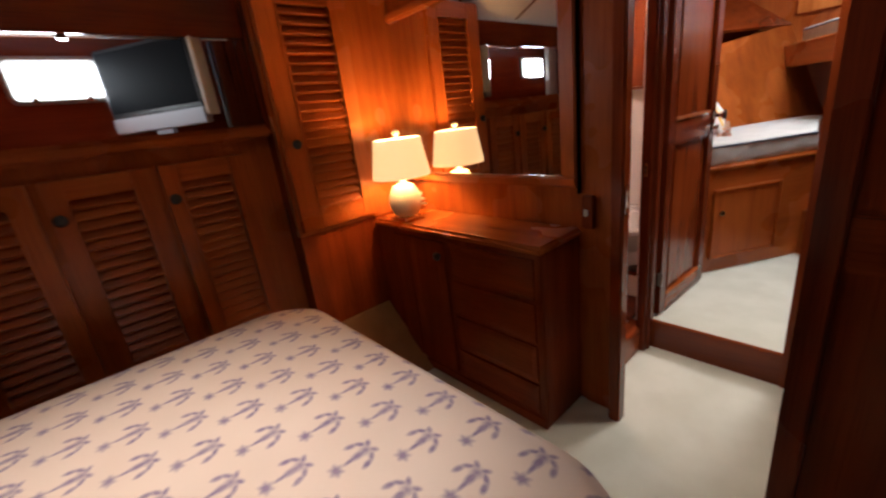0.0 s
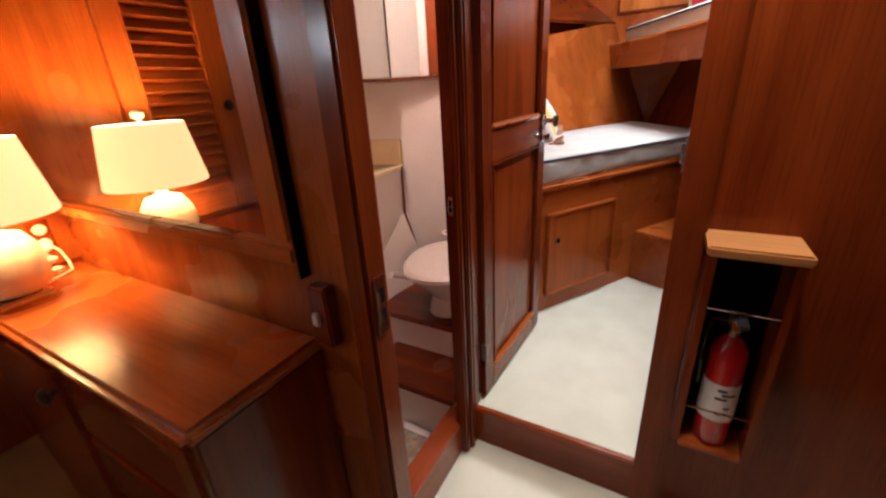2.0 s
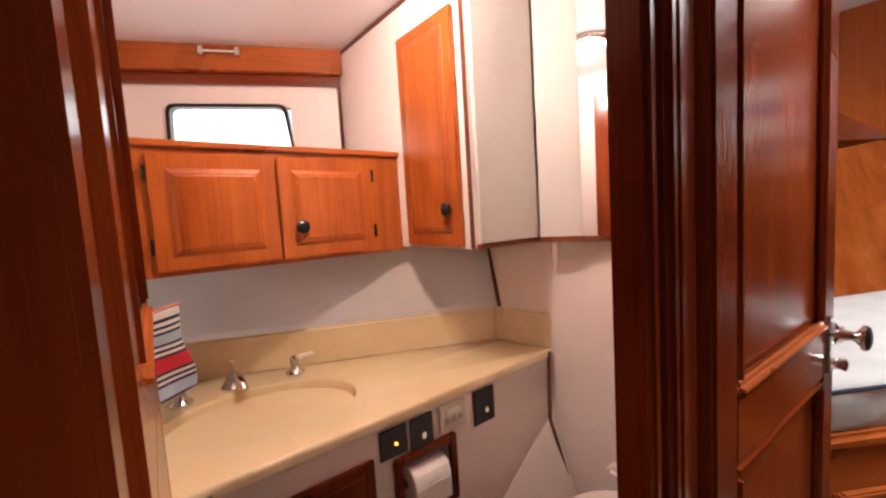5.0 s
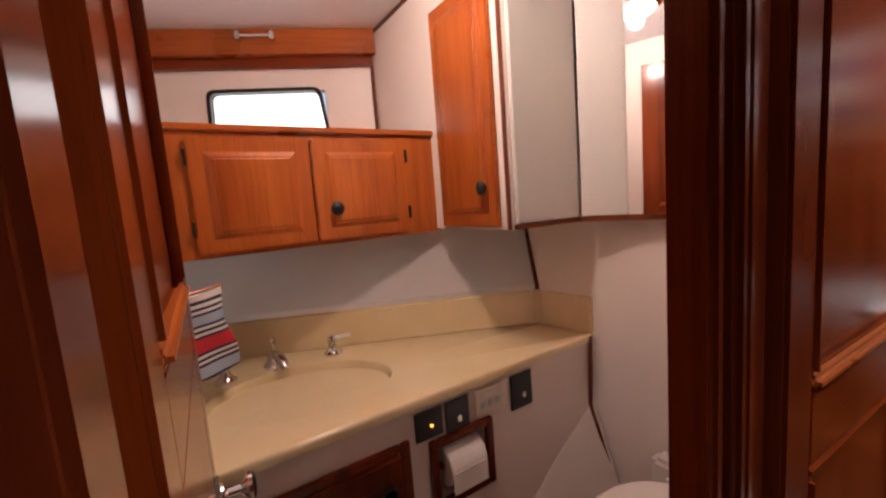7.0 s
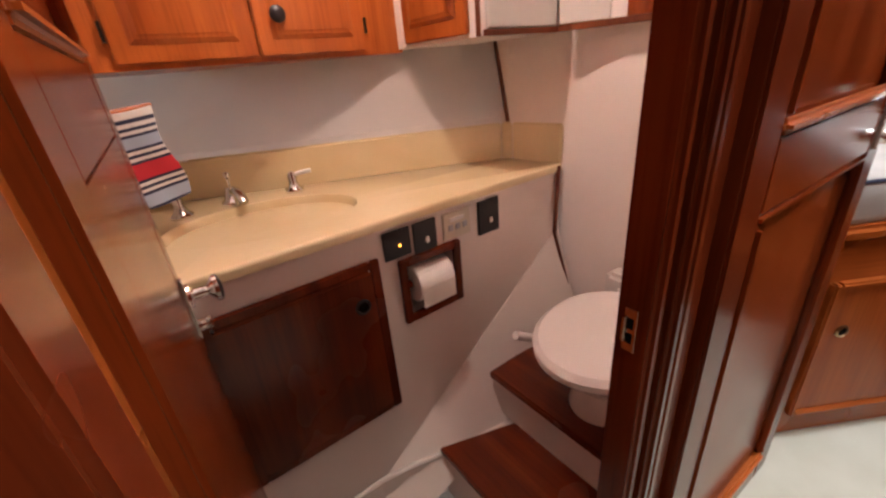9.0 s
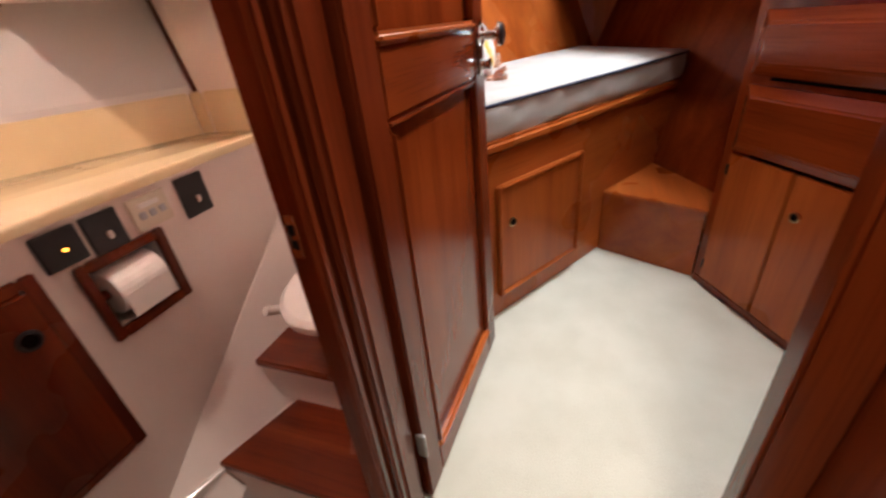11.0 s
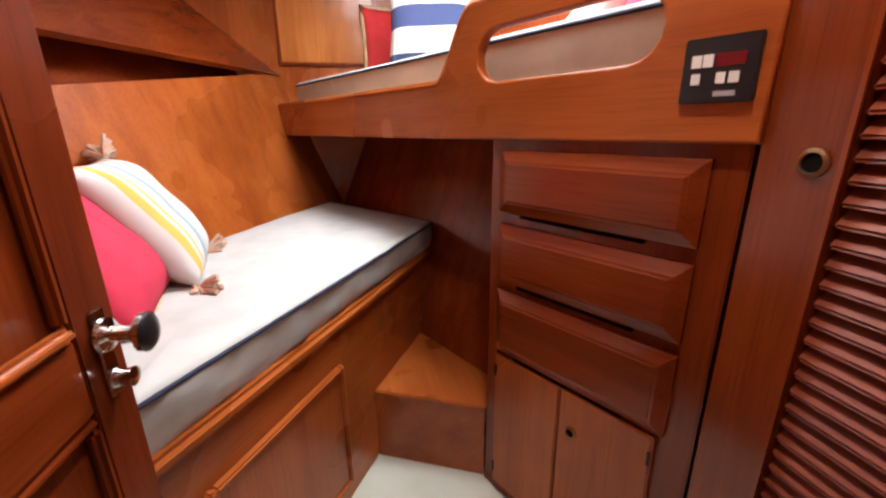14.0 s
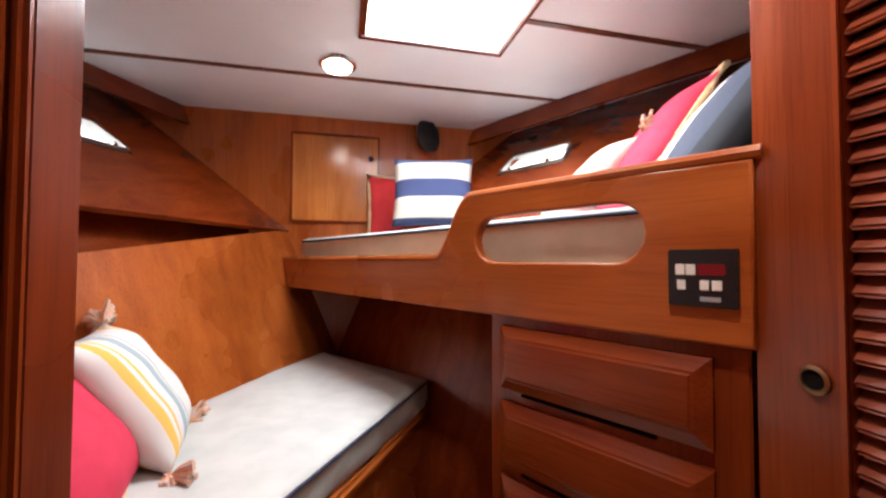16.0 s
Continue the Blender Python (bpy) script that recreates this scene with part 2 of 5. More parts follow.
def quilt_material():
    """Cream cotton printed with rows of lavender palms and starfish."""
    m = material("palm_print_cotton", (0.62, 0.52, 0.46), 0.9)
    n, l, b = nodes_of(m)
    co = n.new("ShaderNodeTexCoord")
    sep = n.new("ShaderNodeSeparateXYZ")
    l.new(co.outputs["Object"], sep.inputs[0])

    def op(kind, a, c=None, clamp=False):
        x = n.new("ShaderNodeMath")
        x.operation, x.use_clamp = kind, clamp
        for i, v in enumerate((a, c)):
            if v is None:
                continue
            if isinstance(v, (int, float)):
                x.inputs[i].default_value = v
            else:
                l.new(v, x.inputs[i])
        return x.outputs[0]

    # cells along x, every second column shifted half a cell along y
    uu = op("DIVIDE", op("ADD", sep.outputs[0], 0.122), 0.094)
    col = op("FLOOR", uu)
    shift = op("MULTIPLY", op("MODULO", op("ADD", col, 100.0), 2.0), 0.5)
    vv = op("ADD", op("DIVIDE", op("ADD", sep.outputs[1], -1.1235), 0.117), shift)
    u = op("SUBTRACT", op("FRACT", uu), 0.5)
    v = op("SUBTRACT", op("FRACT", vv), 0.5)

    def spot(cx, cy, rx, ry, turn, soft):
        c2, s2 = math.cos(radians(turn)), math.sin(radians(turn))
        du, dv = op("SUBTRACT", u, cx), op("SUBTRACT", v, cy)
        a = op("DIVIDE", op("ADD", op("MULTIPLY", du, c2), op("MULTIPLY", dv, s2)), rx)
        c = op("DIVIDE", op("SUBTRACT", op("MULTIPLY", dv, c2), op("MULTIPLY", du, s2)), ry)
        d = op("SQRT", op("ADD", op("MULTIPLY", a, a), op("MULTIPLY", c, c)))
        return op("DIVIDE", op("SUBTRACT", 1.0, d), soft, True)

    # tapered trunk, dark crown, detached drooping fronds, starfish at the foot
    marks = [(-0.06, 0.0, 0.24, 0.050, 0, 0.6), (0.10, 0.0, 0.21, 0.090, 0, 0.6), (0.25, 0.0, 0.16, 0.140, 0, 0.9)]
    for side in (1, -1):
        marks.append((0.10, 0.235 * side, 0.150, 0.068, -14 * side, 0.6))
        marks.append((0.25, 0.165 * side, 0.140, 0.060, -48 * side, 0.6))
        marks.append((0.37, 0.085 * side, 0.110, 0.060, 50 * side, 0.6))
    for k in range(3):
        marks.append((-0.36, 0.0, 0.175, 0.070, k * 60 + 15, 0.7))
    total = None
    for k in marks:
        s = spot(*k)
        total = s if total is None else op("MAXIMUM", total, s)
    blot, _ = noise_tex(m, 60, 3)
    total = op("MULTIPLY", total, op("ADD", op("MULTIPLY", blot.outputs[0], 0.8), 0.5), True)
    tone, _ = noise_tex(m, 3, 3)
    r = ramp(m, [(0.3, (0.60, 0.50, 0.44)), (0.7, (0.68, 0.58, 0.52))])
    l.new(tone.outputs[0], r.inputs[0])
    mix = n.new("ShaderNodeMix")
    mix.data_type = "RGBA"
    l.new(total, mix.inputs[0])
    l.new(r.outputs[0], mix.inputs[6])
    mix.inputs[7].default_value = (0.22, 0.175, 0.29, 1)
    l.new(mix.outputs[2], b.inputs["Base Color"])
    wv, _ = noise_tex(m, 380, 2)
    bump(m, wv, 0.25)
    return m


quilt_mat = quilt_material()

# ---- mesh helpers ----


def mesh_of(name, bm, mat, smooth=False, sharp=38):
    me = bpy.data.meshes.new(name)
    bm.normal_update()
    bm.to_mesh(me)
    bm.free()
    me.materials.append(mat)
    if smooth:
        me.shade_smooth()
        me.set_sharp_from_angle(angle=radians(sharp))
    return me


def part(name, bm, mat, parent, label="", smooth=False, m=None):
    ob = new(name, mesh_of(name, bm, mat, smooth) if isinstance(bm, bmesh.types.BMesh) else bm)
    ob.parent = parent
    if m is not None:
        ob.matrix_basis = m
    return tagged(ob, label)


def thing(name, m, label, category, group=""):
    ob = new(name)
    ob.empty_display_size = 0.05
    ob.matrix_world = m
    return tagged(ob, label, category, group)


def setting(name, bm, mat, label="", category="", m=None):
    ob = new(name, mesh_of(name, bm, mat))
    if m is not None:
        ob.matrix_world = m
    return tagged(ob, label or name.replace("_", " "), category or "wall", kind="structure")


def box(x0, x1, y0, y1, z0, z1, bevel=0.0, bm=None, seg=2):
    bm = bm or bmesh.new()
    vs = [bm.verts.new((x, y, z)) for z in (z0, z1) for y in (y0, y1) for x in (x0, x1)]
    fs = [bm.faces.new([vs[i] for i in q]) for q in ((0, 2, 3, 1), (4, 5, 7, 6), (0, 1, 5, 4), (2, 6, 7, 3), (0, 4, 6, 2), (1, 3, 7, 5))]
    if bevel:
        es = list({e for f in fs for e in f.edges})
        bmesh.ops.bevel(bm, geom=es, offset=bevel, segments=seg, affect="EDGES")
    return bm


def prism(pts, z0, z1, bevel=0.0, bm=None, seg=2):
    """An upright prism over a plan polygon (any winding)."""
    bm = bm or bmesh.new()
    area = sum(a[0] * b[1] - b[0] * a[1] for a, b in zip(pts, pts[1:] + pts[:1]))
    pts = pts if area > 0 else pts[::-1]
    lo = [bm.verts.new((x, y, z0)) for x, y in pts]
    hi = [bm.verts.new((x, y, z1)) for x, y in pts]
    fs = [bm.faces.new(lo[::-1]), bm.faces.new(hi)]
    k = len(pts)
    fs += [bm.faces.new((lo[i], lo[(i + 1) % k], hi[(i + 1) % k], hi[i])) for i in range(k)]
    if bevel:
        bmesh.ops.bevel(bm, geom=list({e for f in fs for e in f.edges}), offset=bevel, segments=seg, affect="EDGES")
    return bm


def slab(quad, normal, t, bm=None):
    """A board of thickness t behind a planar polygon of 3D points; normal points at the viewer."""
    bm = bm or bmesh.new()
    nrm = Vector(normal).normalized()
    a = [bm.verts.new(p) for p in quad]
    b = [bm.verts.new(Vector(p) - nrm * t) for p in quad]
    k = len(quad)
    bm.faces.new(a)
    bm.faces.new(b[::-1])
    for i in range(k):
        bm.faces.new((a[i], b[i], b[(i + 1) % k], a[(i + 1) % k]))
    bmesh.ops.recalc_face_normals(bm, faces=bm.faces)
    return bm


def lathe(profile, seg=24, bm=None):
    """A turned body; profile is (radius, z) from bottom to top."""
    bm = bm or bmesh.new()
    rings = []
    for r, z in profile:
        rings.append([bm.verts.new((r * math.cos(2 * math.pi * i / seg), r * math.sin(2 * math.pi * i / seg), z)) for i in range(seg)])
    for a, b in zip(rings, rings[1:]):
        for i in range(seg):
            j = (i + 1) % seg
            bm.faces.new((a[i], a[j], b[j], b[i]))
    bm.faces.new(rings[0][::-1])
    bm.faces.new(rings[-1])
    return bm


def tube(points, r, seg=10, bm=None):
    bm = bm or bmesh.new()
    pts = [Vector(p) for p in points]
    rings = []
    for i, p in enumerate(pts):
        d = (pts[min(i + 1, len(pts) - 1)] - pts[max(i - 1, 0)]).normalized()
        q = d.to_track_quat("Z", "Y").to_matrix()
        rings.append([bm.verts.new(p + q @ Vector((r * math.cos(2 * math.pi * k / seg), r * math.sin(2 * math.pi * k / seg), 0))) for k in range(seg)])
    for a, b in zip(rings, rings[1:]):
        for k in range(seg):
            j = (k + 1) % seg
            bm.faces.new((a[k], a[j], b[j], b[k]))
    bm.faces.new(rings[0][::-1])
    bm.faces.new(rings[-1])
    return bm


def wall_frame(p0, p1, z=0.0):
    """Local x from p0 to p1 in plan, z up; local -y points at whoever sees x run to the right."""
    d = Vector((p1[0] - p0[0], p1[1] - p0[1], 0)).normalized()
    up = Vector((0, 0, 1))
    y = up.cross(d)
    return Matrix(((d.x, y.x, 0, p0[0]), (d.y, y.y, 0, p0[1]), (0, 0, 1, z), (0, 0, 0, 1)))


def raised(w, h, t, edge, lift, x=0.0, z=0.0, y=0.0):
    """A raised field: a board whose wide edges slope up to a flat middle, facing local -y."""
    bm = bmesh.new()
    def ring(i, yy):
        return [bm.verts.new(p) for p in ((x + i, yy, z + i), (x + w - i, yy, z + i), (x + w - i, yy, z + h - i), (x + i, yy, z + h - i))]
    back, a, b = ring(0, y + t), ring(0, y), ring(edge, y - lift)
    bm.faces.new(back)
    bm.faces.new(b)
    for p, q in ((back, a), (a, b)):
        for i in range(4):
            bm.faces.new((p[i], p[(i + 1) % 4], q[(i + 1) % 4], q[i]))
    bmesh.ops.recalc_face_normals(bm, faces=bm.faces)
    bmesh.ops.bevel(bm, geom=[e for e in bm.edges if all(v in b for v in e.verts)], offset=0.004, segments=3, affect="EDGES")
    return bm


def finger_hole(parent, x, z, y=0.0, r=0.014, mat=None):
    """A round flush pull: a brass-dark ring with a black disc for the cup's shade."""
    ring = part("pull_ring", lathe([(r, 0), (r * 1.3, 0.001), (r * 1.3, 0.004), (r * 0.95, 0.006), (r * 0.85, 0.002)], 20), mat or brass, parent, "metal finger-pull ring", True,
                pose(x, y, z, 90))
    part("pull_cup", lathe([(r * 0.86, 0), (r * 0.86, 0.0035)], 20), void, ring, "black disc for the shade in the finger hole")


def knob_black(parent, x, z, y=0.0):
    part("knob", lathe([(0.006, 0), (0.006, 0.008), (0.016, 0.011), (0.018, 0.018), (0.011, 0.024), (0.004, 0.025)], 16), black, parent, "round black knob", True, pose(x, y, z, 90))


def louvre_door(parent, x0, x1, z0, z1, lx0, lx1, lz0, lz1, pitch, mats, t=0.022, name="door", tilt=55):
    """A framed door in the parent's wall frame with slats in its opening; stiles, rails and each slat apart."""
    mv, mh = mats
    # Near-black backing gives the shade between the slats.
    d = part(name, box(lx0 - 0.004, lx1 + 0.004, 0.012, 0.016, lz0 - 0.004, lz1 + 0.004), void, parent, "near-black backing for the shade behind the slats")
    part("stile", box(x0, lx0, -t, 0.016, z0, z1, 0.003), mv, d)
    part("stile", box(lx1, x1, -t, 0.016, z0, z1, 0.003), mv, d)
    part("rail", box(lx0, lx1, -t + 0.001, 0.015, z0, lz0, 0.003), mh, d)
    part("rail", box(lx0, lx1, -t + 0.001, 0.015, lz1, z1, 0.003), mh, d)
    # thin bead round the opening
    for a, b2, c, e in ((lx0 - 0.006, lx0, lz0, lz1), (lx1, lx1 + 0.006, lz0, lz1), (lx0, lx1, lz0 - 0.006, lz0), (lx0, lx1, lz1, lz1 + 0.006)):
        part("bead", box(a, b2, -t - 0.004, -t, c, e), mv, d)
    half = pitch * 0.64
    me = mesh_of("slat", box(-(lx1 - lx0) / 2, (lx1 - lx0) / 2, -half, half, -0.004, 0.004, 0.0035), mh, True)
    k = int((lz1 - lz0) / pitch)
    step = (lz1 - lz0) / k
    for i in range(k):
        part("slat", me, None, d, m=pose((lx0 + lx1) / 2, -0.006, lz0 + (i + 0.5) * step, tilt))
    return d


def pillow_mesh(name, w, h, t, mat, pinch=0.06, n=18):
    """A stuffed square cushion in the local xz plane, thick along y, ears drawn out."""
    bm = bmesh.new()
    for side in (-1, 1):
        grid = []
        for i in range(n + 1):
            row = []
            for j in range(n + 1):
                u, v = 2 * i / n - 1, 2 * j / n - 1
                k = 1 - pinch * (1 - u * u) * abs(v) ** 3, 1 - pinch * (1 - v * v) * abs(u) ** 3
                th = t / 2 * max(0.0, (1 - u ** 4) * (1 - v ** 4)) ** 0.8
                wob = 0.006 * noise.noise(Vector((u * 2.3, v * 2.3, side + w * 9)))
                row.append(bm.verts.new((u * w / 2 * k[1], side * th + wob * (1 - max(abs(u), abs(v)) ** 6), v * h / 2 * k[0])))
            grid.append(row)
        for i in range(n):
            for j in range(n):
                q = [grid[i][j], grid[i + 1][j], grid[i + 1][j + 1], grid[i][j + 1]]
                bm.faces.new(q if side < 0 else q[::-1])
    bmesh.ops.remove_doubles(bm, verts=bm.verts, dist=0.0004)
    bmesh.ops.recalc_face_normals(bm, faces=bm.faces)
    return mesh_of(name, bm, mat, True, 180)


def pillow(m, w, h, t, mat, label, welt=None, tassels=False):
    th = thing("throw_pillow", m, label, "pillow", "throw pillows on the berths")
    part("cushion", pillow_mesh("cushion", w, h, t, mat), None, th)
    if welt:
        loop = []
        for s in range(0, 41):
            a = 2 * math.pi * s / 40
            c, q = math.cos(a), math.sin(a)
            k = 1 / max(abs(c), abs(q))
            u, v = c * k, q * k
            f = (1 - 0.06 * (1 - v * v) * abs(u) ** 3, 1 - 0.06 * (1 - u * u) * abs(v) ** 3)
            loop.append((u * w / 2 * f[0] * 1.01, 0, v * h / 2 * f[1] * 1.01))
        part("welt", tube(loop, 0.009, 8), welt, th, "straw braid edging", True)
    if tassels:
        for u in (-1, 1):
            for v in (-1, 1):
                bm = bmesh.new()
                rnd = random.Random(5 + u + 2 * v)
                for k in range(80):
                    a, r, e = rnd.uniform(0, 6.28), rnd.uniform(0.010, 0.032), rnd.uniform(0.022, 0.052)
                    p = Vector((u * e, -0.022 if v < 0 else 0.0, v * e * 0.5)) + Vector((r * math.cos(a), r * math.sin(a) * 1.2, r * math.sin(a * 1.7)))
                    tube([(0, 0, 0), tuple(p * 0.5 + Vector((0, 0, 0.004))), tuple(p)], 0.0052, 5, bm)
                part("tassel", bm, tassel_mat, th, "orange and grey yarn tassel", True, pose(u * w * 0.495, 0, v * h * 0.495))
    return th

# ---- the large structure ----
CEIL, FCEIL = 1.82, 2.05
setting("floor_cabin", prism([(-2.2, -1.1), (1.69, -1.1), (1.69, 0.637), (1.199, 0.637), (1.199, 1.30), (-2.2, 1.30)], -0.08, 0), carpet, "cream short-pile cabin carpet", "floor")
setting("floor_forward", prism([(1.712, -1.3), (4.1, -1.3), (4.1, 1.5), (2.37, 1.5), (2.37, 0.655), (1.712, 0.655)], 0.0, 0.125), carpet, "cream carpet of the forward cabin", "floor")
setting("door_sill", box(1.688, 1.711, 0.10, 0.655, -0.08, 0.129, 0.004), dark_y, "dark varnished door sill", "sill")
setting("head_sill", box(1.258, 1.687, 0.636, 0.70, -0.08, 0.115, 0.004), dark_h, "varnished wooden sill of the washroom", "sill")
bm = box(-2.2, 1.72, -1.1, 1.0, 1.90, 1.94)
box(1.2, 1.72, 1.0, 2.3, 1.90, 1.94, bm=bm)
slab([(-2.2, 1.0, 1.90), (1.2, 1.0, 1.90), (1.2, 1.72, 1.565), (-2.2, 1.72, 1.565)], (0, -0.42, -0.9), 0.03, bm)
setting("ceiling_cabin", bm, vinyl, "white vinyl cabin ceiling", "ceiling")
setting("ceiling_head", box(1.25, 2.40, 0.66, 2.3, CEIL, CEIL + 0.04), vinyl, "white vinyl washroom ceiling", "ceiling")
bm = box(1.735, 2.60, -1.5, 1.7, FCEIL, FCEIL + 0.04)
box(3.175, 4.1, -1.5, 1.7, FCEIL, FCEIL + 0.04, bm=bm)
box(2.60, 3.175, -1.5, -0.235, FCEIL, FCEIL + 0.04, bm=bm)
box(2.60, 3.175, 0.275, 1.7, FCEIL, FCEIL + 0.04, bm=bm)
setting("ceiling_forward", bm, vinyl, "white vinyl headliner panels", "ceiling")
# ceiling battens
bm = box(3.515, 3.537, -1.2, 1.4, FCEIL - 0.006, FCEIL)
box(2.95, 2.972, -1.2, -0.25, FCEIL - 0.006, FCEIL, bm=bm)
box(2.95, 2.972, 0.29, 1.4, FCEIL - 0.006, FCEIL, bm=bm)
setting("ceiling_batten_forward", bm, trim_brown, "narrow brown wooden ceiling battens", "batten")
bm = bmesh.new()
for x in (-1.5, -0.95, -0.4, 0.15, 0.7):
    box(x, x + 0.02, -1.1, 1.0, 1.894, 1.90, bm=bm)
    slab([(x, 1.0, 1.897), (x + 0.02, 1.0, 1.897), (x + 0.02, 1.655, 1.592), (x, 1.655, 1.592)], (0, -0.42, -0.9), 0.004, bm)
setting("ceiling_batten_cabin", bm, trim_brown, "narrow brown wooden ceiling battens", "batten")

# aft cabin shell
setting("wall_aft", box(-2.25, -2.2, -1.1, 2.3, -0.08, 1.94), wood_v)
setting("wall_starboard", box(-2.2, 1.69, -1.15, -1.1, -0.08, 1.94), wood_v)
setting("wall_mirror", box(1.20, 1.248, 0.655, 2.3, -0.08, 1.90), wood_v, "glossy teak bulkhead behind the mirror")
setting("wall_divider", box(0.940, 0.985, -1.1, 0.030, -0.08, 1.90), dark_v, "dark varnished bulkhead beside the passage")
setting("divider_rail", box(0.926, 0.939, -1.1, 0.028, 0.755, 0.860, 0.005), dark_y, "raised rail across the bulkhead", "rail")
setting("divider_post", box(0.925, 0.990, 0.0305, 0.077, -0.08, 1.90, 0.005), deep_v, "dark varnished post at the passage", "post")
bm = bmesh.new()
for y in (-0.12, -0.27, -0.42, -0.57):
    box(0.9375, 0.9395, y, y + 0.004, 0.0, 0.754, bm=bm)
    box(0.9375, 0.9395, y, y + 0.004, 0.861, 1.90, bm=bm)
setting("divider_seams", bm, void, "dark seams between the planks", "trim")
setting("wall_mirror_filler", box(1.1945, 1.1975, 0.5495, 0.6545, -0.08, 1.90), wood_v, "teak facing between mirror and door post")
post = setting("door_post", box(1.150, 1.197, 0.510, 0.549, -0.08, 1.90, 0.005), dark_v, "varnished mahogany door post", "post")
setting("washroom_jamb", box(1.198, 1.257, 0.600, 0.655, -0.08, 1.90, 0.004), deep_v, "dark varnished washroom jamb", "jamb")
# port side of the aft cabin
bm = box(-2.2, 0.604, 1.664, 1.69, 0.24, 1.12)
setting("wall_port_lower", bm, wood_v, "teak panelling under the shelf")
# Below the locker door the panelling takes a darker colour than above.
setting("wall_port_lower_panel", box(0.604, 1.199, 1.574, 1.60, 0.24, 0.698), dark_v, "darker varnished panelling under the hanging locker")
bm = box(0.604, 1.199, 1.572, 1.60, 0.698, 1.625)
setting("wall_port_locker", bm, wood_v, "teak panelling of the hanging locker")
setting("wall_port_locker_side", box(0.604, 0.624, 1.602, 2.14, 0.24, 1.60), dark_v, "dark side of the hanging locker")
bm = bmesh.new()
bm.faces.new([bm.verts.new(p) for p in ((-2.2, 1.285, -0.002), (1.199, 1.285, -0.002), (1.199, 1.56, 0.27), (-2.2, 1.56, 0.27))])
bm.faces.new([bm.verts.new(p) for p in ((-2.2, 1.56, 0.27), (1.199, 1.56, 0.27), (1.199, 1.70, 0.28), (-2.2, 1.70, 0.28))])
bmesh.ops.solidify(bm, geom=bm.faces[:], thickness=0.02)
setting("hull_carpet", bm, carpet_tan, "tan carpet up the curve of the hull", "floor")
# hull side above the shelf, with two window openings
def pierced(x0, x1, y0, y1, z0, z1, holes):
    bm = bmesh.new()
    x = x0
    for a, b2, c, d in sorted(holes):
        box(x, a, y0, y1, z0, z1, bm=bm)
        box(a, b2, y0, y1, z0, c, bm=bm)
        box(a, b2, y0, y1, d, z1, bm=bm)
        x = b2
    box(x, x1, y0, y1, z0, z1, bm=bm)
    return bm
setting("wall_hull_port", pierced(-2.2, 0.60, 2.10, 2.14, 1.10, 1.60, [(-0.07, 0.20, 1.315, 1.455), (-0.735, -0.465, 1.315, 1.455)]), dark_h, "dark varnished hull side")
# Unseen lid added so sky light does not leak onto the shelf.
setting("shelf_soffit", box(-2.2, 0.603, 1.691, 2.14, 1.601, 1.621), dark_h, "unseen dark lid closing off sky light above the shelf", "ceiling")
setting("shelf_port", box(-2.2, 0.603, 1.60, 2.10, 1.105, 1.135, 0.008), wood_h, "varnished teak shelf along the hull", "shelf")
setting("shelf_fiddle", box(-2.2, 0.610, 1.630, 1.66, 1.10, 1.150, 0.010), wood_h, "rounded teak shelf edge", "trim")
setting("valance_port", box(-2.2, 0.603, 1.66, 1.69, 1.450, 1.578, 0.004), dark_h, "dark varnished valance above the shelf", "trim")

# passage and washroom walls
setting("wall_forward_bulkhead", box(1.690, 1.711, -1.1, 0.098, -0.08, 2.05), dark_v, "varnished mahogany bulkhead beside the forward door")
setting("jamb_forward_starboard", box(1.676, 1.713, 0.099, 0.157, 0.0, 1.90, 0.005), dark_v, "varnished door jamb", "jamb")
setting("header_forward", box(1.69, 1.711, 0.158, 0.654, 1.86, 2.05), dark_y, "header over the forward door", "header")
# corner post between the two doors, with its stacked mouldings
cp = setting("corner_post", box(1.640, 1.735, 0.616, 0.654, -0.08, 1.90, 0.004), deep_v, "dark varnished corner post with mouldings", "post")
for x0, x1, y0 in ((1.622, 1.642, 0.612), (1.645, 1.664, 0.604), (1.668, 1.688, 0.607)):
    part("moulding", box(x0, x1, y0, 0.652, 0.0, 1.90, 0.006, seg=3), deep_v, cp)
setting("wall_washroom_starboard", box(1.736, 2.336, 0.656, 0.70, -0.08, 2.05), laminate, "white washroom wall")
setting("wall_head_header", box(1.258, 1.62, 0.645, 0.69, 1.74, 1.90), dark_h, "header over the washroom door", "header")
setting("wall_head_aft", box(1.2485, 1.252, 0.71, 2.3, 0.0, CEIL), laminate, "white washroom wall")
bm = prism([(2.228, 1.385), (2.262, 1.147), (2.335, 0.66), (2.36, 0.66), (2.36, 2.1), (2.30, 2.1)], -0.08, CEIL)
setting("wall_head_forward", bm, laminate, "white washroom bulkhead")
hh = wall_frame((1.25, 2.203), (2.05, 1.852))
setting("wall_washroom_hull", pierced(0.0, 0.95, 0.0, 0.03, 1.38, CEIL, [(0.185, 0.585, 1.46, 1.625)]), laminate, "white washroom hull side", "wall", hh)
bm = bmesh.new()
A0, B0, C0 = (1.25, 1.844), (1.74, 1.616), (2.24, 1.384)
lowpts = [(*A0, 0.7), (*B0, 0.7), (*C0, 0.7)]
midpts = [(*A0, 0.9), (*B0, 0.9), (*C0, 0.9)]
top = [(1.25, 1.90, 1.14), (1.74, 1.68, 1.14), (2.24, 1.455, 1.14)]
R = [[bm.verts.new(p) for p in r] for r in (lowpts, midpts, top)]
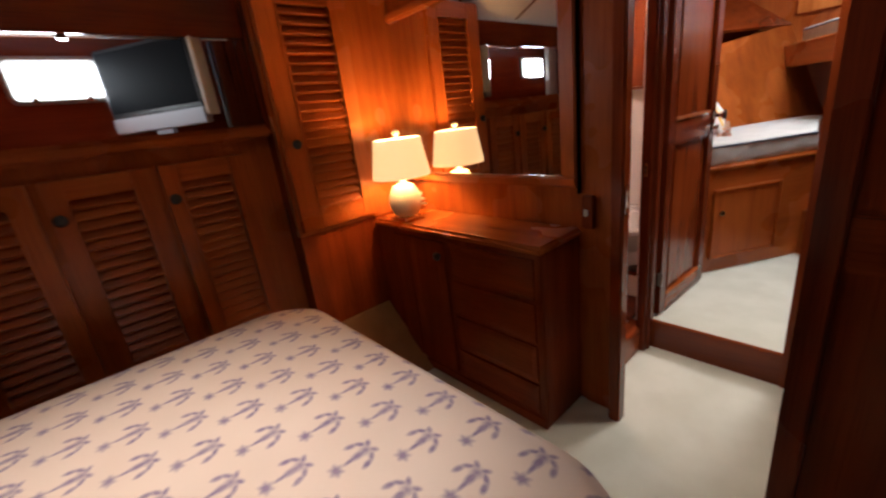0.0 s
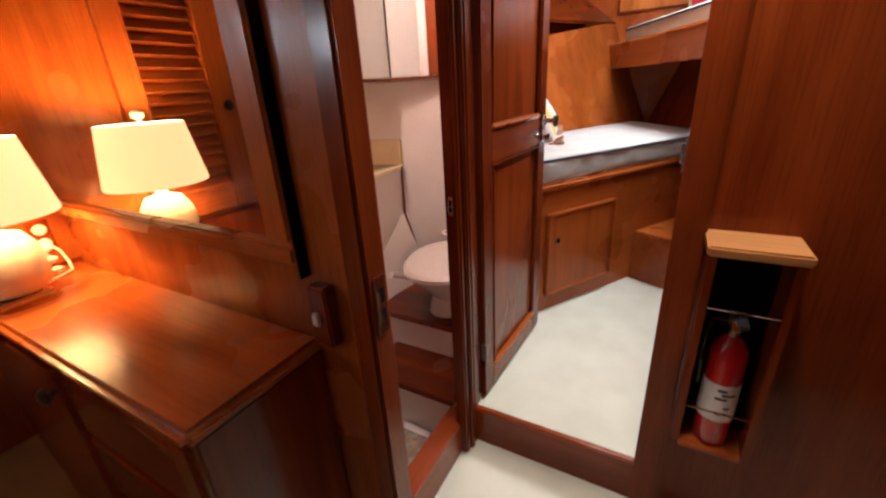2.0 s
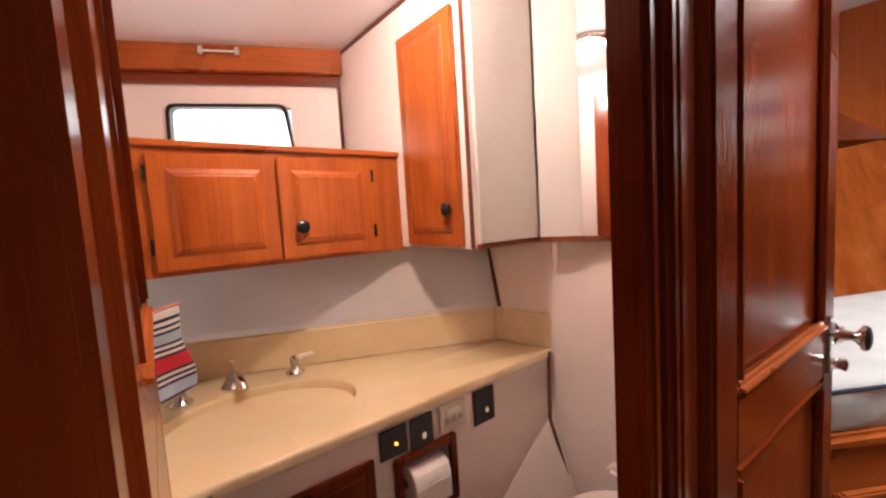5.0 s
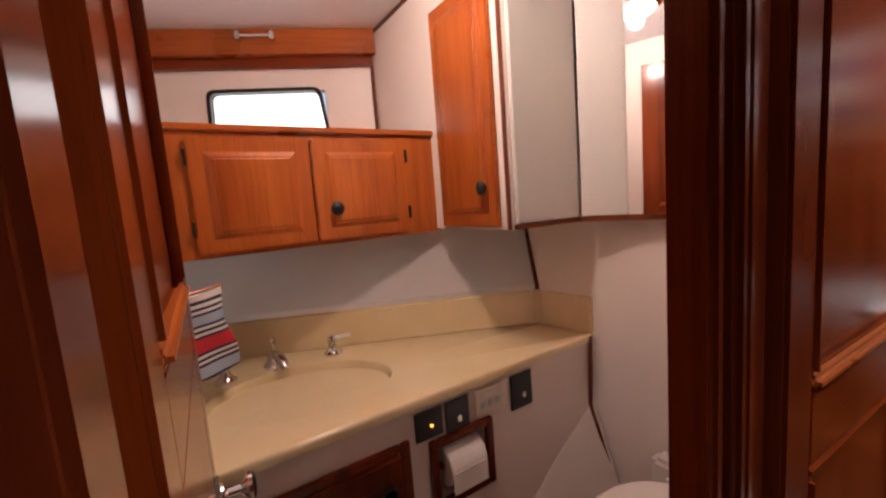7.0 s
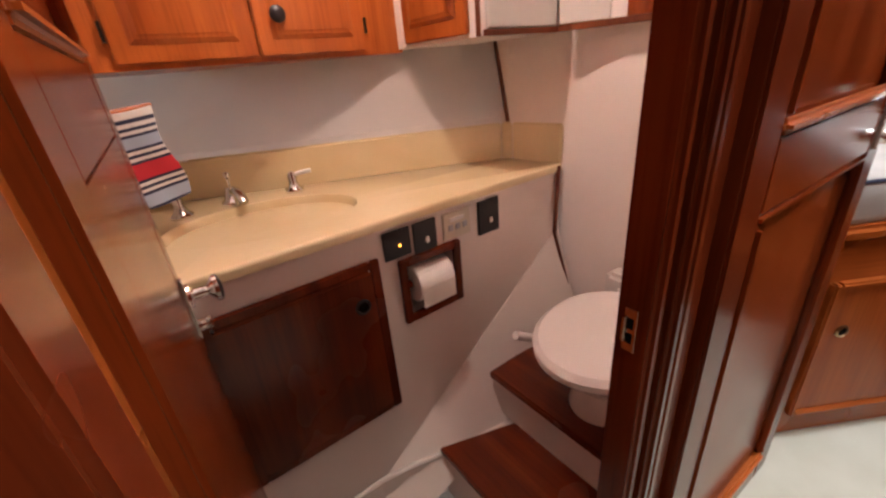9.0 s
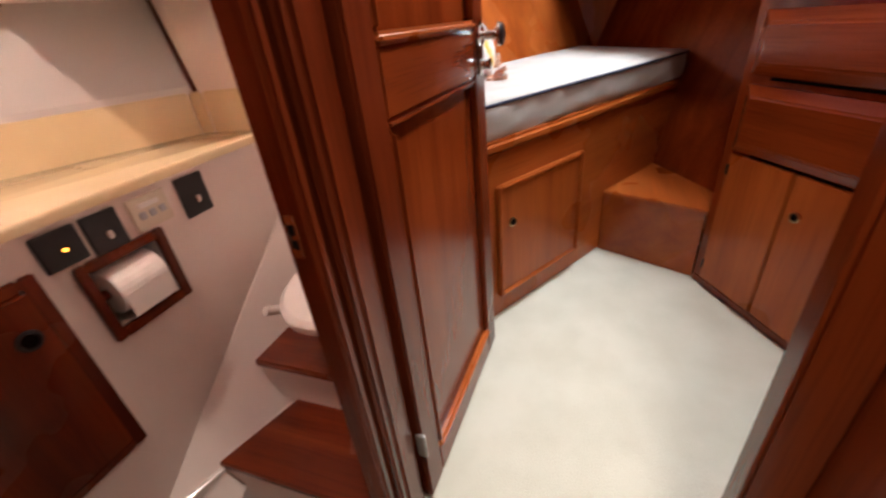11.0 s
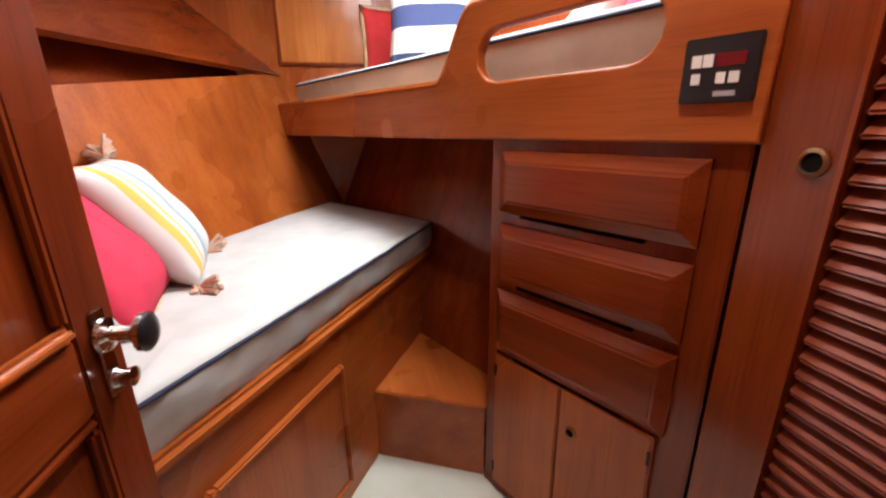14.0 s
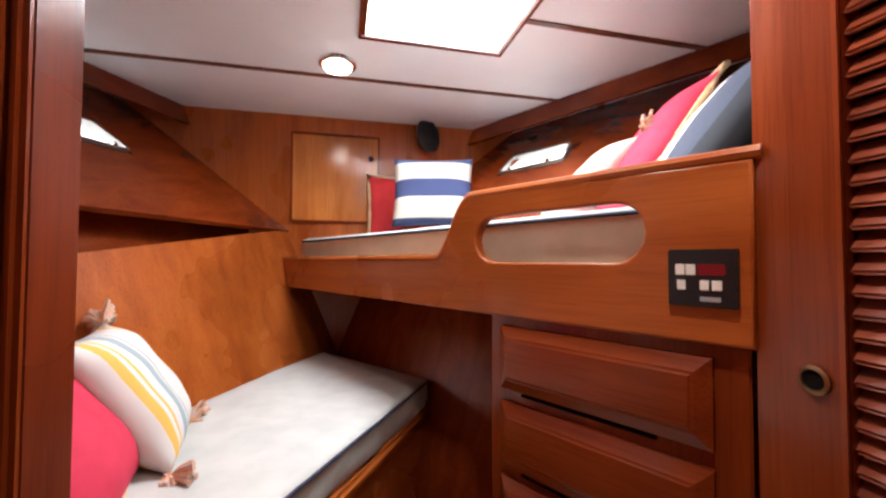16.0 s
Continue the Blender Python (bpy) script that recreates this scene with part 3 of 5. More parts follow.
for a, b2 in zip(R, R[1:]):
    for i in range(2):
        bm.faces.new((a[i], a[i + 1], b2[i + 1], b2[i]))
bmesh.ops.solidify(bm, geom=bm.faces[:], thickness=-0.02)
setting("wall_washroom_splash", bm, laminate, "white laminate behind the basin")
bf2 = wall_frame((1.253, 2.155), (1.949, 1.856))
setting("washroom_beam", box(0.0, 0.757, -0.012, 0.018, 1.735, CEIL, 0.003), wood_h, "teak beam under the washroom ceiling", "beam", bf2)
# Dark strip stands for the recess in shade under the beam.
setting("washroom_beam_board", box(0.0, 0.745, 0.0185, 0.035, 1.70, 1.76), dark_h, "dark strip drawn as the shaded recess under the beam", "beam", bf2)

# washroom floor
setting("shower_pan", box(1.2485, 1.695, 0.70, 1.20, -0.10, -0.055), pan_grey, "pale fibreglass shower pan", "floor")
setting("step_lower_base", prism([(1.70, 0.70), (2.34, 0.70), (2.26, 1.147), (1.70, 1.147)], -0.08, 0.095), laminate, "white step riser", "step")
setting("step_lower_tread", prism([(1.688, 0.70), (1.93, 0.70), (1.93, 1.055), (1.690, 1.140)], 0.095, 0.117, 0.004), deep_y, "dark varnished step tread", "step")
setting("step_upper_base", prism([(1.90, 0.70), (2.34, 0.70), (2.26, 1.147), (1.90, 1.145)], 0.118, 0.236), laminate, "white platform riser", "step")
setting("step_upper_tread", prism([(1.885, 0.70), (2.33, 0.70), (2.262, 1.14), (1.888, 1.146)], 0.236, 0.258, 0.004), deep_y, "dark varnished platform top", "step")
bm = bmesh.new()
cols = []
for i in range(13):
    f = i / 12
    xu, xl = 1.47 + 0.772 * f, 1.47 + 0.792 * f
    cols.append([bm.verts.new(p) for p in ((xu, 1.203, 0.747 * (xu - 1.47)), (xl, 1.10, 0.35 * (xl - 1.47) - 0.06))])
for a, b2 in zip(cols, cols[1:]):
    bm.faces.new((a[0], a[1], b2[1], b2[0]))
bmesh.ops.recalc_face_normals(bm, faces=bm.faces)
bmesh.ops.solidify(bm, geom=bm.faces[:], thickness=0.004)
fairing = setting("hull_fairing", bm, laminate, "white sloping fairing below the counter", "wall")
fairing.data.shade_smooth()
fairing.data.set_sharp_from_angle(angle=radians(30))
# raised rim at the back of the shower pan, with its wall down to the pan
RIM = [(1.696, 1.140, 0.085), (1.603, 1.165, 0.087), (1.527, 1.182, 0.082), (1.458, 1.190, 0.072), (1.300, 1.190, 0.055)]
bm = tube(RIM, 0.008, 10)
low = [bm.verts.new((x, y - 0.012, -0.054)) for x, y, z in RIM]
high = [bm.verts.new((x, y - 0.002, z)) for x, y, z in RIM]
for i in range(len(RIM) - 1):
    bm.faces.new((low[i], low[i + 1], high[i + 1], high[i]))
setting("shower_pan_rim", bm, porcelain, "white rounded rim of the shower pan", "floor")
def strip(p, q, w=0.010, t=0.004):
    d = Vector(q) - Vector(p)
    bm = box(-w / 2, w / 2, -t, t, 0, d.length)
    return bm, Matrix.Translation(p) @ d.to_track_quat("Z", "Y").to_matrix().to_4x4()
for p, q in (((2.232, 1.196, 0.77), (2.222, 1.194, 0.565)), ((2.222, 1.194, 0.565), (2.262, 1.125, 0.27)), ((2.222, 1.384, 0.885), (2.232, 1.438, 1.11)), ((1.949, 1.205, 1.812), (1.949, 1.86, 1.812)), ((1.944, 1.888, 1.405), (1.944, 1.888, 1.70))):
    bm, m = strip(p, q)
    setting("joint_trim", bm, trim_brown, "thin brown joint trim", "trim", m)

# forward cabin: hull sides, bulkhead, soffits
CY = 0.36
def hull_pt(x, k, z, side):
    """A point of the hull line .447 x + .894 |y - CY| = k."""
    return (x, CY + side * (k - 0.447 * x) / 0.894, z)
def lower_k(z):
    return 1.824 + 0.364 * (z - 0.8)
def upper_k(z):
    return 2.052 + 1.10 * (z - 1.43)
WINDOWS = {1: (3.50, 1.74, 0.29, 0.14), -1: (3.52, 1.745, 0.36, 0.13)}
for side, nm in ((1, "port"), (-1, "starboard")):
    x0 = 2.362 if side > 0 else 2.26
    zt = (1.165, 1.428) if side > 0 else (1.42, 1.42)
    n = Vector((-0.447, -side * 0.894, 0.364))
    q = [hull_pt(x0, lower_k(0.1), 0.1, side), hull_pt(4.049, lower_k(0.1), 0.1, side), hull_pt(4.049, lower_k(zt[1]), zt[1], side), hull_pt(x0, lower_k(zt[0]), zt[0], side)]
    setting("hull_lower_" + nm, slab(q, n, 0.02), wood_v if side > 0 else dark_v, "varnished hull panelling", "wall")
    n = Vector((-0.447, -side * 0.894, 1.10)).normalized()
    wx, wz, ww, wh = WINDOWS[side]
    bm = bmesh.new()
    xs = (x0, wx - 0.447 * ww, wx + 0.447 * ww, 4.049)
    dz = wh / 2 * 0.894 / math.sqrt(0.894 ** 2 + 1.10 ** 2) * 1.25
    zs = (1.42, wz - dz, wz + dz, 2.05)
    for a in range(3):
        for b2 in range(3):
            if (a, b2) != (1, 1):
                q = [hull_pt(xs[a], upper_k(zs[b2]), zs[b2], side), hull_pt(xs[a + 1], upper_k(zs[b2]), zs[b2], side), hull_pt(xs[a + 1], upper_k(zs[b2 + 1]), zs[b2 + 1], side), hull_pt(xs[a], upper_k(zs[b2 + 1]), zs[b2 + 1], side)]
                slab(q, n, 0.02, bm)
    bmesh.ops.remove_doubles(bm, verts=bm.verts, dist=0.0005)
    setting("hull_upper_" + nm, bm, dark_h, "varnished hull panelling below the deck", "wall")
    # fascia under the deck edge
    q = [hull_pt(x0, 2.47, 1.955, side), hull_pt(4.049, 2.47, 1.955, side), hull_pt(4.049, 2.50, 2.05, side), hull_pt(x0, 2.50, 2.05, side)]
    setting("deck_fascia_" + nm, slab(q, (-0.447, -side * 0.894, 0), 0.025), dark_h, "varnished board along the deck edge", "trim")
# back of the long slot under the port panel
q = [hull_pt(2.362, lower_k(1.2) + 0.13, 1.1, 1), hull_pt(4.0, lower_k(1.2) + 0.13, 1.1, 1), hull_pt(4.0, lower_k(1.5) + 0.13, 1.5, 1), hull_pt(2.362, lower_k(1.5) + 0.13, 1.5, 1)]
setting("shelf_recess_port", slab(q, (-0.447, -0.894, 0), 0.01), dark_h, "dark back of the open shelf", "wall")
setting("wall_bow", box(4.05, 4.09, -1.3, 1.7, 0.1, FCEIL), wood_v, "teak bow bulkhead")
setting("wall_forward_aft", box(2.337, 2.361, 0.655, 1.7, -0.08, FCEIL), wood_v, "teak bulkhead at the berth's foot")

# closet front on the starboard side of the forward door
cl = wall_frame((2.237, -0.266), (1.75, -0.266))
setting("closet_post", box(0.0, 0.058, -0.006, 0.03, 0.126, FCEIL, 0.006), dark_v, "varnished mahogany closet post", "post", cl)
bm = box(0.058, 0.515, 0.0, 0.03, 0.126, 0.418)
box(0.058, 0.515, 0.0, 0.03, 1.722, FCEIL, bm=bm)
setting("closet_front", bm, wood_v, "teak front below and above the closet door", "wall", cl)
# Near-black sheet stands for the closet's unlit inside.
setting("closet_back", box(1.736, 2.25, -0.80, -0.78, 0.126, FCEIL), void, "near-black sheet for the shade inside the closet", "wall")

# ---- forward cabin: things ----
D0, D1 = (2.70, -0.026), (2.24, -0.263)
df = wall_frame(D0, D1)


def drawer_cabinet():
    th = thing("drawer_cabinet", df, "varnished mahogany chest of three drawers with cupboard below", "cabinet")
    part("face", box(0.0, 0.515, 0.0, 0.02, 0.126, 1.135, 0.003), dark_v, th)
    part("side", box(0.0, 0.02, 0.0205, 0.55, 0.126, 1.135), dark_v, th, "plain side panel")
    for z0, z1 in ((0.966, 1.110), (0.790, 0.937), (0.592, 0.766)):
        d = part("drawer", raised(0.430, z1 - z0, 0.010, 0.027, 0.014, 0.038, z0, -0.0105), dark_h, th, "drawer front with bevelled raised field")
        # The slot is a black strip carrying its own shade, not a cut.
        part("finger_slot", box(0.095, 0.385, -0.011, -0.0005, z0 - 0.010, z0 - 0.003, 0.003), void, d, "black strip for the shade in the drawer's finger slot")
    for x0, x1 in ((0.043, 0.242), (0.248, 0.455)):
        d = part("cupboard_door", box(x0, x1, -0.016, -0.0005, 0.160, 0.584, 0.003), wood_v, th, "plain cupboard door")
        for z in (0.20, 0.52):
            hx = x0 + 0.001 if x0 < 0.1 else x1 - 0.007
            part("hinge", box(hx, hx + 0.006, -0.020, -0.0165, z, z + 0.03), dark_hole, d, "small dark hinge")
        if x0 > 0.2:
            finger_hole(d, x0 + 0.034, 0.485, -0.016, 0.011)
    part("toe_kick", box(0.0, 0.515, -0.004, -0.0005, 0.126, 0.150, 0.002), dark_h, th)


drawer_cabinet()


def berth_front():
    bf = wall_frame((2.25, 0.662), (2.857, 0.29))
    th = thing("lower_berth", bf, "varnished teak lower berth base with a locker door", "berth")
    part("front", box(0.0, 1.29, 0.0, 0.025, 0.126, 0.668, 0.003), wood_h, th)
    part("lip", box(0.0, 1.29, -0.014, 0.030, 0.668, 0.700, 0.010, seg=3), wood_h, th, "rounded teak lip")
    part("base_board", prism([(0.0, 0.031), (1.2, 0.031), (1.36, 0.35), (1.1, 0.62), (0.05, 0.62)], 0.64, 0.69), dark_h, th)
    d = part("locker_door", box(0.147, 0.530, -0.012, -0.0005, 0.215, 0.562, 0.003), wood_v, th, "locker door")
    for a in ((0.133, 0.147, 0.203, 0.576), (0.530, 0.544, 0.203, 0.576), (0.147, 0.530, 0.562, 0.576), (0.147, 0.530, 0.203, 0.215)):
        part("moulding", box(a[0], a[1], -0.020, -0.0005, a[2], a[3], 0.004), wood_h, d)
    finger_hole(d, 0.192, 0.448, -0.012, 0.012)
    for z in (0.26, 0.49):
        part("hinge", box(0.545, 0.551, -0.008, -0.0005, z, z + 0.03), dark_hole, d, "small dark hinge")


berth_front()


def step_box():
    th = thing("berth_step", pose(0, 0, 0), "varnished teak step box beside the berth", "step")
    part("riser", prism([(2.862, 0.284), (2.706, -0.024), (2.73, -0.034), (2.886, 0.274)], 0.126, 0.357), wood_h, th)
    part("tread", prism([(2.855, 0.288), (2.698, -0.024), (3.10, -0.30), (3.32, 0.012)], 0.357, 0.378, 0.004), wood_h, th, "smooth teak tread")


step_box()


def mattress(name, pts, z0, z1, mat_side, mat_top, label, crease=1.0):
    th = thing(name, pose(0, 0, 0), label, "mattress")
    cx, cy = sum(p[0] for p in pts) / len(pts), sum(p[1] for p in pts) / len(pts)
    def ring(k, z, wave):
        out = []
        for p, q in zip(pts, pts[1:] + pts[:1]):
            L = math.hypot(q[0] - p[0], q[1] - p[1])
            n = max(2, int(L / 0.03))
            nx, ny = (q[1] - p[1]) / L, -(q[0] - p[0]) / L
            if nx * (p[0] - cx) + ny * (p[1] - cy) < 0:
                nx, ny = -nx, -ny
            for i in range(n):
                f = i / n
                x, y = p[0] + (q[0] - p[0]) * f, p[1] + (q[1] - p[1]) * f
                w = crease * wave * (0.010 * noise.noise(Vector((x * 16, y * 16, z * 30))) + 0.007 * noise.noise(Vector((x * 45, y * 45, z * 50))))
                d = (Vector((x, y)) - Vector((cx, cy)))
                s = 1 - k / max(d.length, 0.05)
                out.append((cx + d.x * s + nx * w, cy + d.y * s + ny * w, z))
        return out
    def loft(rings, mat, nm, lb):
        bm = bmesh.new()
        Rg = [[bm.verts.new(p) for p in r] for r in rings]
        for a, b2 in zip(Rg, Rg[1:]):
            for i in range(len(a)):
                k = (i + 1) % len(a)
                bm.faces.new((a[i], a[k], b2[k], b2[i]))
        bm.faces.new(Rg[-1])
        bm.faces.new(Rg[0][::-1])
        bmesh.ops.recalc_face_normals(bm, faces=bm.faces)
        return part(nm, mesh_of(nm, bm, mat, True, 60), None, th, lb)
    h = z1 - z0
    loft([ring(0.010, z0, 0.3), ring(0.002, z0 + 0.15 * h, 1.0), ring(0.0, z0 + 0.4 * h, 1.3), ring(0.001, z0 + 0.65 * h, 1.2), ring(0.0, z1 - 0.012, 0.2)], mat_side, "side_band", "creased side band")
    rings = [ring(0.0, z1 - 0.0115, 0.2), ring(0.006, z1 - 0.003, 0.2), ring(0.03, z1 + 0.001, 0), ring(0.08, z1 + 0.003, 0), ring(0.14, z1 + 0.004, 0)]
    rings = rings[:3] + [[(x, y, z + 0.004 * noise.noise(Vector((x * 9, y * 9, 1)))) for x, y, z in r] for r in rings[3:]]
    loft(rings, mat_top, "top_panel", "soft top panel")
    part("piping", tube([p for p in ring(-0.001, z1 - 0.012, 0.2)], 0.0042, 8), navy, th, "navy piping")


mattress("berth_mattress", [(2.275, 0.648), (3.325, 0.004), (3.905, 0.425), (3.60, 0.60), (2.372, 1.19), (2.372, 0.652)], 0.701, 0.802, canvas, canvas, "thin grey canvas berth mattress with navy piping")
mattress("upper_mattress", [(2.262, -0.300), (3.87, 0.530), (3.99, 0.40), (3.99, 0.02), (2.262, -0.86)], 1.236, 1.366, canvas_tan, canvas, "beige and white upper berth mattress with navy piping", 0.25)


def upper_berth():
    th = thing("upper_berth", df, "varnished teak upper berth with scooped lee board", "berth")
    # lee board outline in its own plane: low forward, S-curve, high aft
    L, lo, top = -1.425, 1.138, 1.262
    out = [(L, lo), (0.520, lo), (0.520, 1.405)]
    hi = 1.416
    out += [(-0.06, hi)]
    for i in range(1, 13):
        a = i / 12
        s = a * a * (3 - 2 * a)
        out.append((-0.06 - 0.13 * a, hi + (top - hi) * s))
    out += [(-0.26, top), (L, top)]
    slot = []
    sx0, sx1, sz0, sz1 = -0.040, 0.378, 1.252, 1.372
    r = (sz1 - sz0) / 2
    for i in range(9):
        a = math.pi / 2 + math.pi * i / 8
        slot.append((sx0 + r + r * math.cos(a), (sz0 + sz1) / 2 + r * math.sin(a)))
    for i in range(9):
        a = -math.pi / 2 + math.pi * i / 8
        slot.append((sx1 - r + r * math.cos(a), (sz0 + sz1) / 2 + r * math.sin(a)))
    cu = bpy.data.curves.new("lee_board", "CURVE")
    cu.dimensions, cu.fill_mode, cu.extrude, cu.bevel_depth, cu.bevel_resolution = "2D", "BOTH", 0.009, 0.005, 2
    for loop in (out, slot):
        sp = cu.splines.new("POLY")
        sp.points.add(len(loop) - 1)
        for p, (x, z) in zip(sp.points, loop):
            p.co = (x, z, 0, 1)
        sp.use_cyclic_u = True
    tmp = new("lee_board_curve", cu)
    me = bpy.data.meshes.new_from_object(tmp.evaluated_get(bpy.context.evaluated_depsgraph_get()))
    bpy.data.objects.remove(tmp)
    me.transform(pose(0, 0, 0, 90))
    me.materials.clear()
    me.materials.append(wood_h)
    ob = part("lee_board", me, None, th, "teak lee board with a rounded slot", m=pose(0, -0.006, 0))
    cap = [(0.535, -0.006, 1.420), (-0.06, -0.006, 1.426)] + [(x, -0.006, z + 0.006) for x, z in out[4:16]] + [(L, -0.006, top + 0.006)]
    part("cap_rail", tube(cap, 0.011, 8), wood_h, ob, "rounded cap rail", True)
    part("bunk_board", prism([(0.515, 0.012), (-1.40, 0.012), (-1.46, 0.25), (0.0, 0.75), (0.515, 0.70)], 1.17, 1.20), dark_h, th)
    c = part("control_panel", box(0.413, 0.508, -0.030, -0.0205, 1.190, 1.279, 0.002), black, th, "black air-conditioner control panel")
    part("display", box(0.456, 0.493, -0.0315, -0.030, 1.239, 1.256), red_panel, c, "dark red display window")
    for x0, x1, z0, z1 in ((0.425, 0.438, 1.239, 1.256), (0.4395, 0.453, 1.239, 1.256), (0.427, 0.439, 1.216, 1.231), (0.459, 0.471, 1.216, 1.231), (0.475, 0.488, 1.216, 1.231)):
        part("key", box(x0, x1, -0.0318, -0.030, z0, z1, 0.0006), white_plastic, c, "white key")
    part("maker_plate", box(0.459, 0.486, -0.0312, -0.030, 1.199, 1.206), grey_plastic, c, "plain grey plate")


upper_berth()


def closet_door():
    th = thing("closet_door", cl, "mahogany louvred closet door with a finger hole", "door")
    d = louvre_door(th, 0.061, 0.505, 0.422, 1.718, 0.124, 0.448, 0.476, 1.655, 0.0255, (dark_v, slat_wood), name="leaf", tilt=49)
    finger_hole(d, 0.090, 1.114, -0.022, 0.0140, brass)


closet_door()


def cabin_door(name, m, w, h, label, knob_side, rail=(0.76, 0.84), mats=None, knob_z=None, flush=False, stile_mat=None):
    """A two-panel door in local x 0..w, face at y=0 towards -y, 34 mm thick."""
    mv, mh = mats or (dark_v, dark_h)
    th = thing(name, m, label, "door")
    st = 0.062
    part("stile", box(0, st, 0, 0.034, 0, h, 0.004), stile_mat or mv, th)
    part("stile", box(w - st, w, 0, 0.034, 0, h, 0.002), stile_mat or mv, th)
    for z0, z1 in ((0, 0.075), rail, (h - 0.07, h)):
        part("rail", box(st, w - st, 0.0005, 0.0335, z0, z1, 0.003), mh, th)
    for z0, z1 in ((0.075, rail[0]), (rail[1], h - 0.07)):
        if flush and z0 < 0.1:
            part("panel", box(st, w - st, 0.0004, 0.023, z0, z1), mv, th, "flush glossy panel")
            continue
        p = part("panel", box(st, w - st, 0.011, 0.023, z0, z1), mv, th, "recessed panel")
        part("moulding", box(st, w - st, -0.006, 0.0105, z0, z0 + 0.016, 0.006, seg=3), wood_h, p)
        part("moulding", box(st, w - st, -0.001, 0.0105, z1 - 0.014, z1, 0.005), mh, p)
        for x in (st, w - st - 0.014):
            part("moulding", box(x, x + 0.014, -0.003, 0.0105, z0 + 0.016, z1 - 0.014, 0.005), mv, p)
    x = w - 0.030 if knob_side > 0 else 0.030
    zk = knob_z or (rail[0] + rail[1]) / 2 + 0.03
    lock = part("lock_plate", box(x - 0.011, x + 0.011, -0.004, -0.0005, zk - 0.072, zk + 0.030, 0.002), chrome, th, "chrome lock plate")
    part("knob", lathe([(0.019, 0), (0.018, 0.004), (0.009, 0.008), (0.008, 0.026), (0.014, 0.031), (0.021, 0.036), (0.0215, 0.042)], 20), chrome, lock, "chrome door knob", True, pose(x, -0.005, zk, 90))
    part("knob_face", lathe([(0.0205, 0.042), (0.018, 0.045), (0.010, 0.047), (0.003, 0.0475)], 20), black, lock, "black knob face", True, pose(x, -0.005, zk, 90))
    part("thumb_turn", lathe([(0.011, 0), (0.009, 0.008), (0.011, 0.018), (0.004, 0.020)], 16), chrome, lock, "chrome thumb turn", True, pose(x, -0.005, zk - 0.052, 90))
    for z in (0.14, h - 0.22):
        hx = -0.004 if knob_side > 0 else w - 0.004
        part("hinge", box(hx, hx + 0.008, -0.006, 0.012, z, z + 0.06, 0.002), dull_metal, th, "steel hinge")
    return th


cabin_door("forward_door", wall_frame((1.742, 0.602), (2.240, 0.577), 0.137), 0.497, 1.64, "open two-panel varnished mahogany cabin door", 1, (0.745, 0.83), stile_mat=deep_v)
# the washroom door stands open along the bulkhead; its face looks forward
cabin_door("washroom_door", wall_frame((1.263, 0.708), (1.281, 1.163), 0.13), 0.455, 1.58, "open glossy two-panel washroom door", 1, (0.885, 0.965), (gloss_v, gloss_h), 0.648, True)


def port_light(m, w, h, label, taper=0.0, frame_mat=None, glow_mat=None):
    """A framed hull window in local xz, bright daylight outside, glass in a rounded metal frame."""
    th = thing("hull_window", m, label, "window", "hull windows")
    def outline(e, y, bm):
        k = [(-w / 2 - e, -h / 2 - e), (w / 2 + e, -h / 2 - e), (w / 2 + e - taper, h / 2 + e), (-w / 2 - e + taper * 0.3, h / 2 + e)]
        pts = []
        c = Vector((0, 0))
        for i in range(4):
            p, a, b2 = Vector(k[i]), Vector(k[i - 1]), Vector(k[(i + 1) % 4])
            r = 0.022 + e * 0.5
            s, t = p + (a - p).normalized() * r, p + (b2 - p).normalized() * r
            for j in range(5):
                f = j / 4
                pts.append(s * (1 - f) ** 2 + p * 2 * f * (1 - f) + t * f * f)
        return [bm.verts.new((q.x, y, q.y)) for q in pts]
    bm = bmesh.new()
    rings = [outline(0.016, 0.0, bm), outline(0.014, -0.012, bm), outline(0.002, -0.012, bm), outline(0.0, 0.03, bm)]
    for a, b2 in zip(rings, rings[1:]):
        for i in range(len(a)):
            j = (i + 1) % len(a)
            bm.faces.new((a[i], a[j], b2[j], b2[i]))
    bmesh.ops.recalc_face_normals(bm, faces=bm.faces)
    part("frame", bm, frame_mat or dull_metal, th, "metal window frame", True)
    bm = bmesh.new()
    bm.faces.new(outline(0.0005, 0.02, bm))
    bmesh.ops.recalc_face_normals(bm, faces=bm.faces)
    part("pane", bm, glow_mat or sky_glow, th, "bright daylit pane")
    for x in (-w * 0.3, w * 0.3):
        part("dog", box(x - 0.008, x + 0.008, -0.026, -0.012, -h / 2 - 0.014, -h / 2 + 0.006, 0.003), chrome, th, "small metal clamp")
    return th


port_light(wall_frame((0.065, 2.098), (0.2, 2.098), 1.385), 0.255, 0.13, "bright hull window above the shelf", 0.0)
port_light(wall_frame((-0.60, 2.098), (0.2, 2.098), 1.385), 0.255, 0.13, "bright hull window above the shelf", 0.0)
port_light(hh @ pose(0.385, -0.002, 1.543), 0.385, 0.155, "bright washroom window in a metal frame", 0.02, dark_hole)


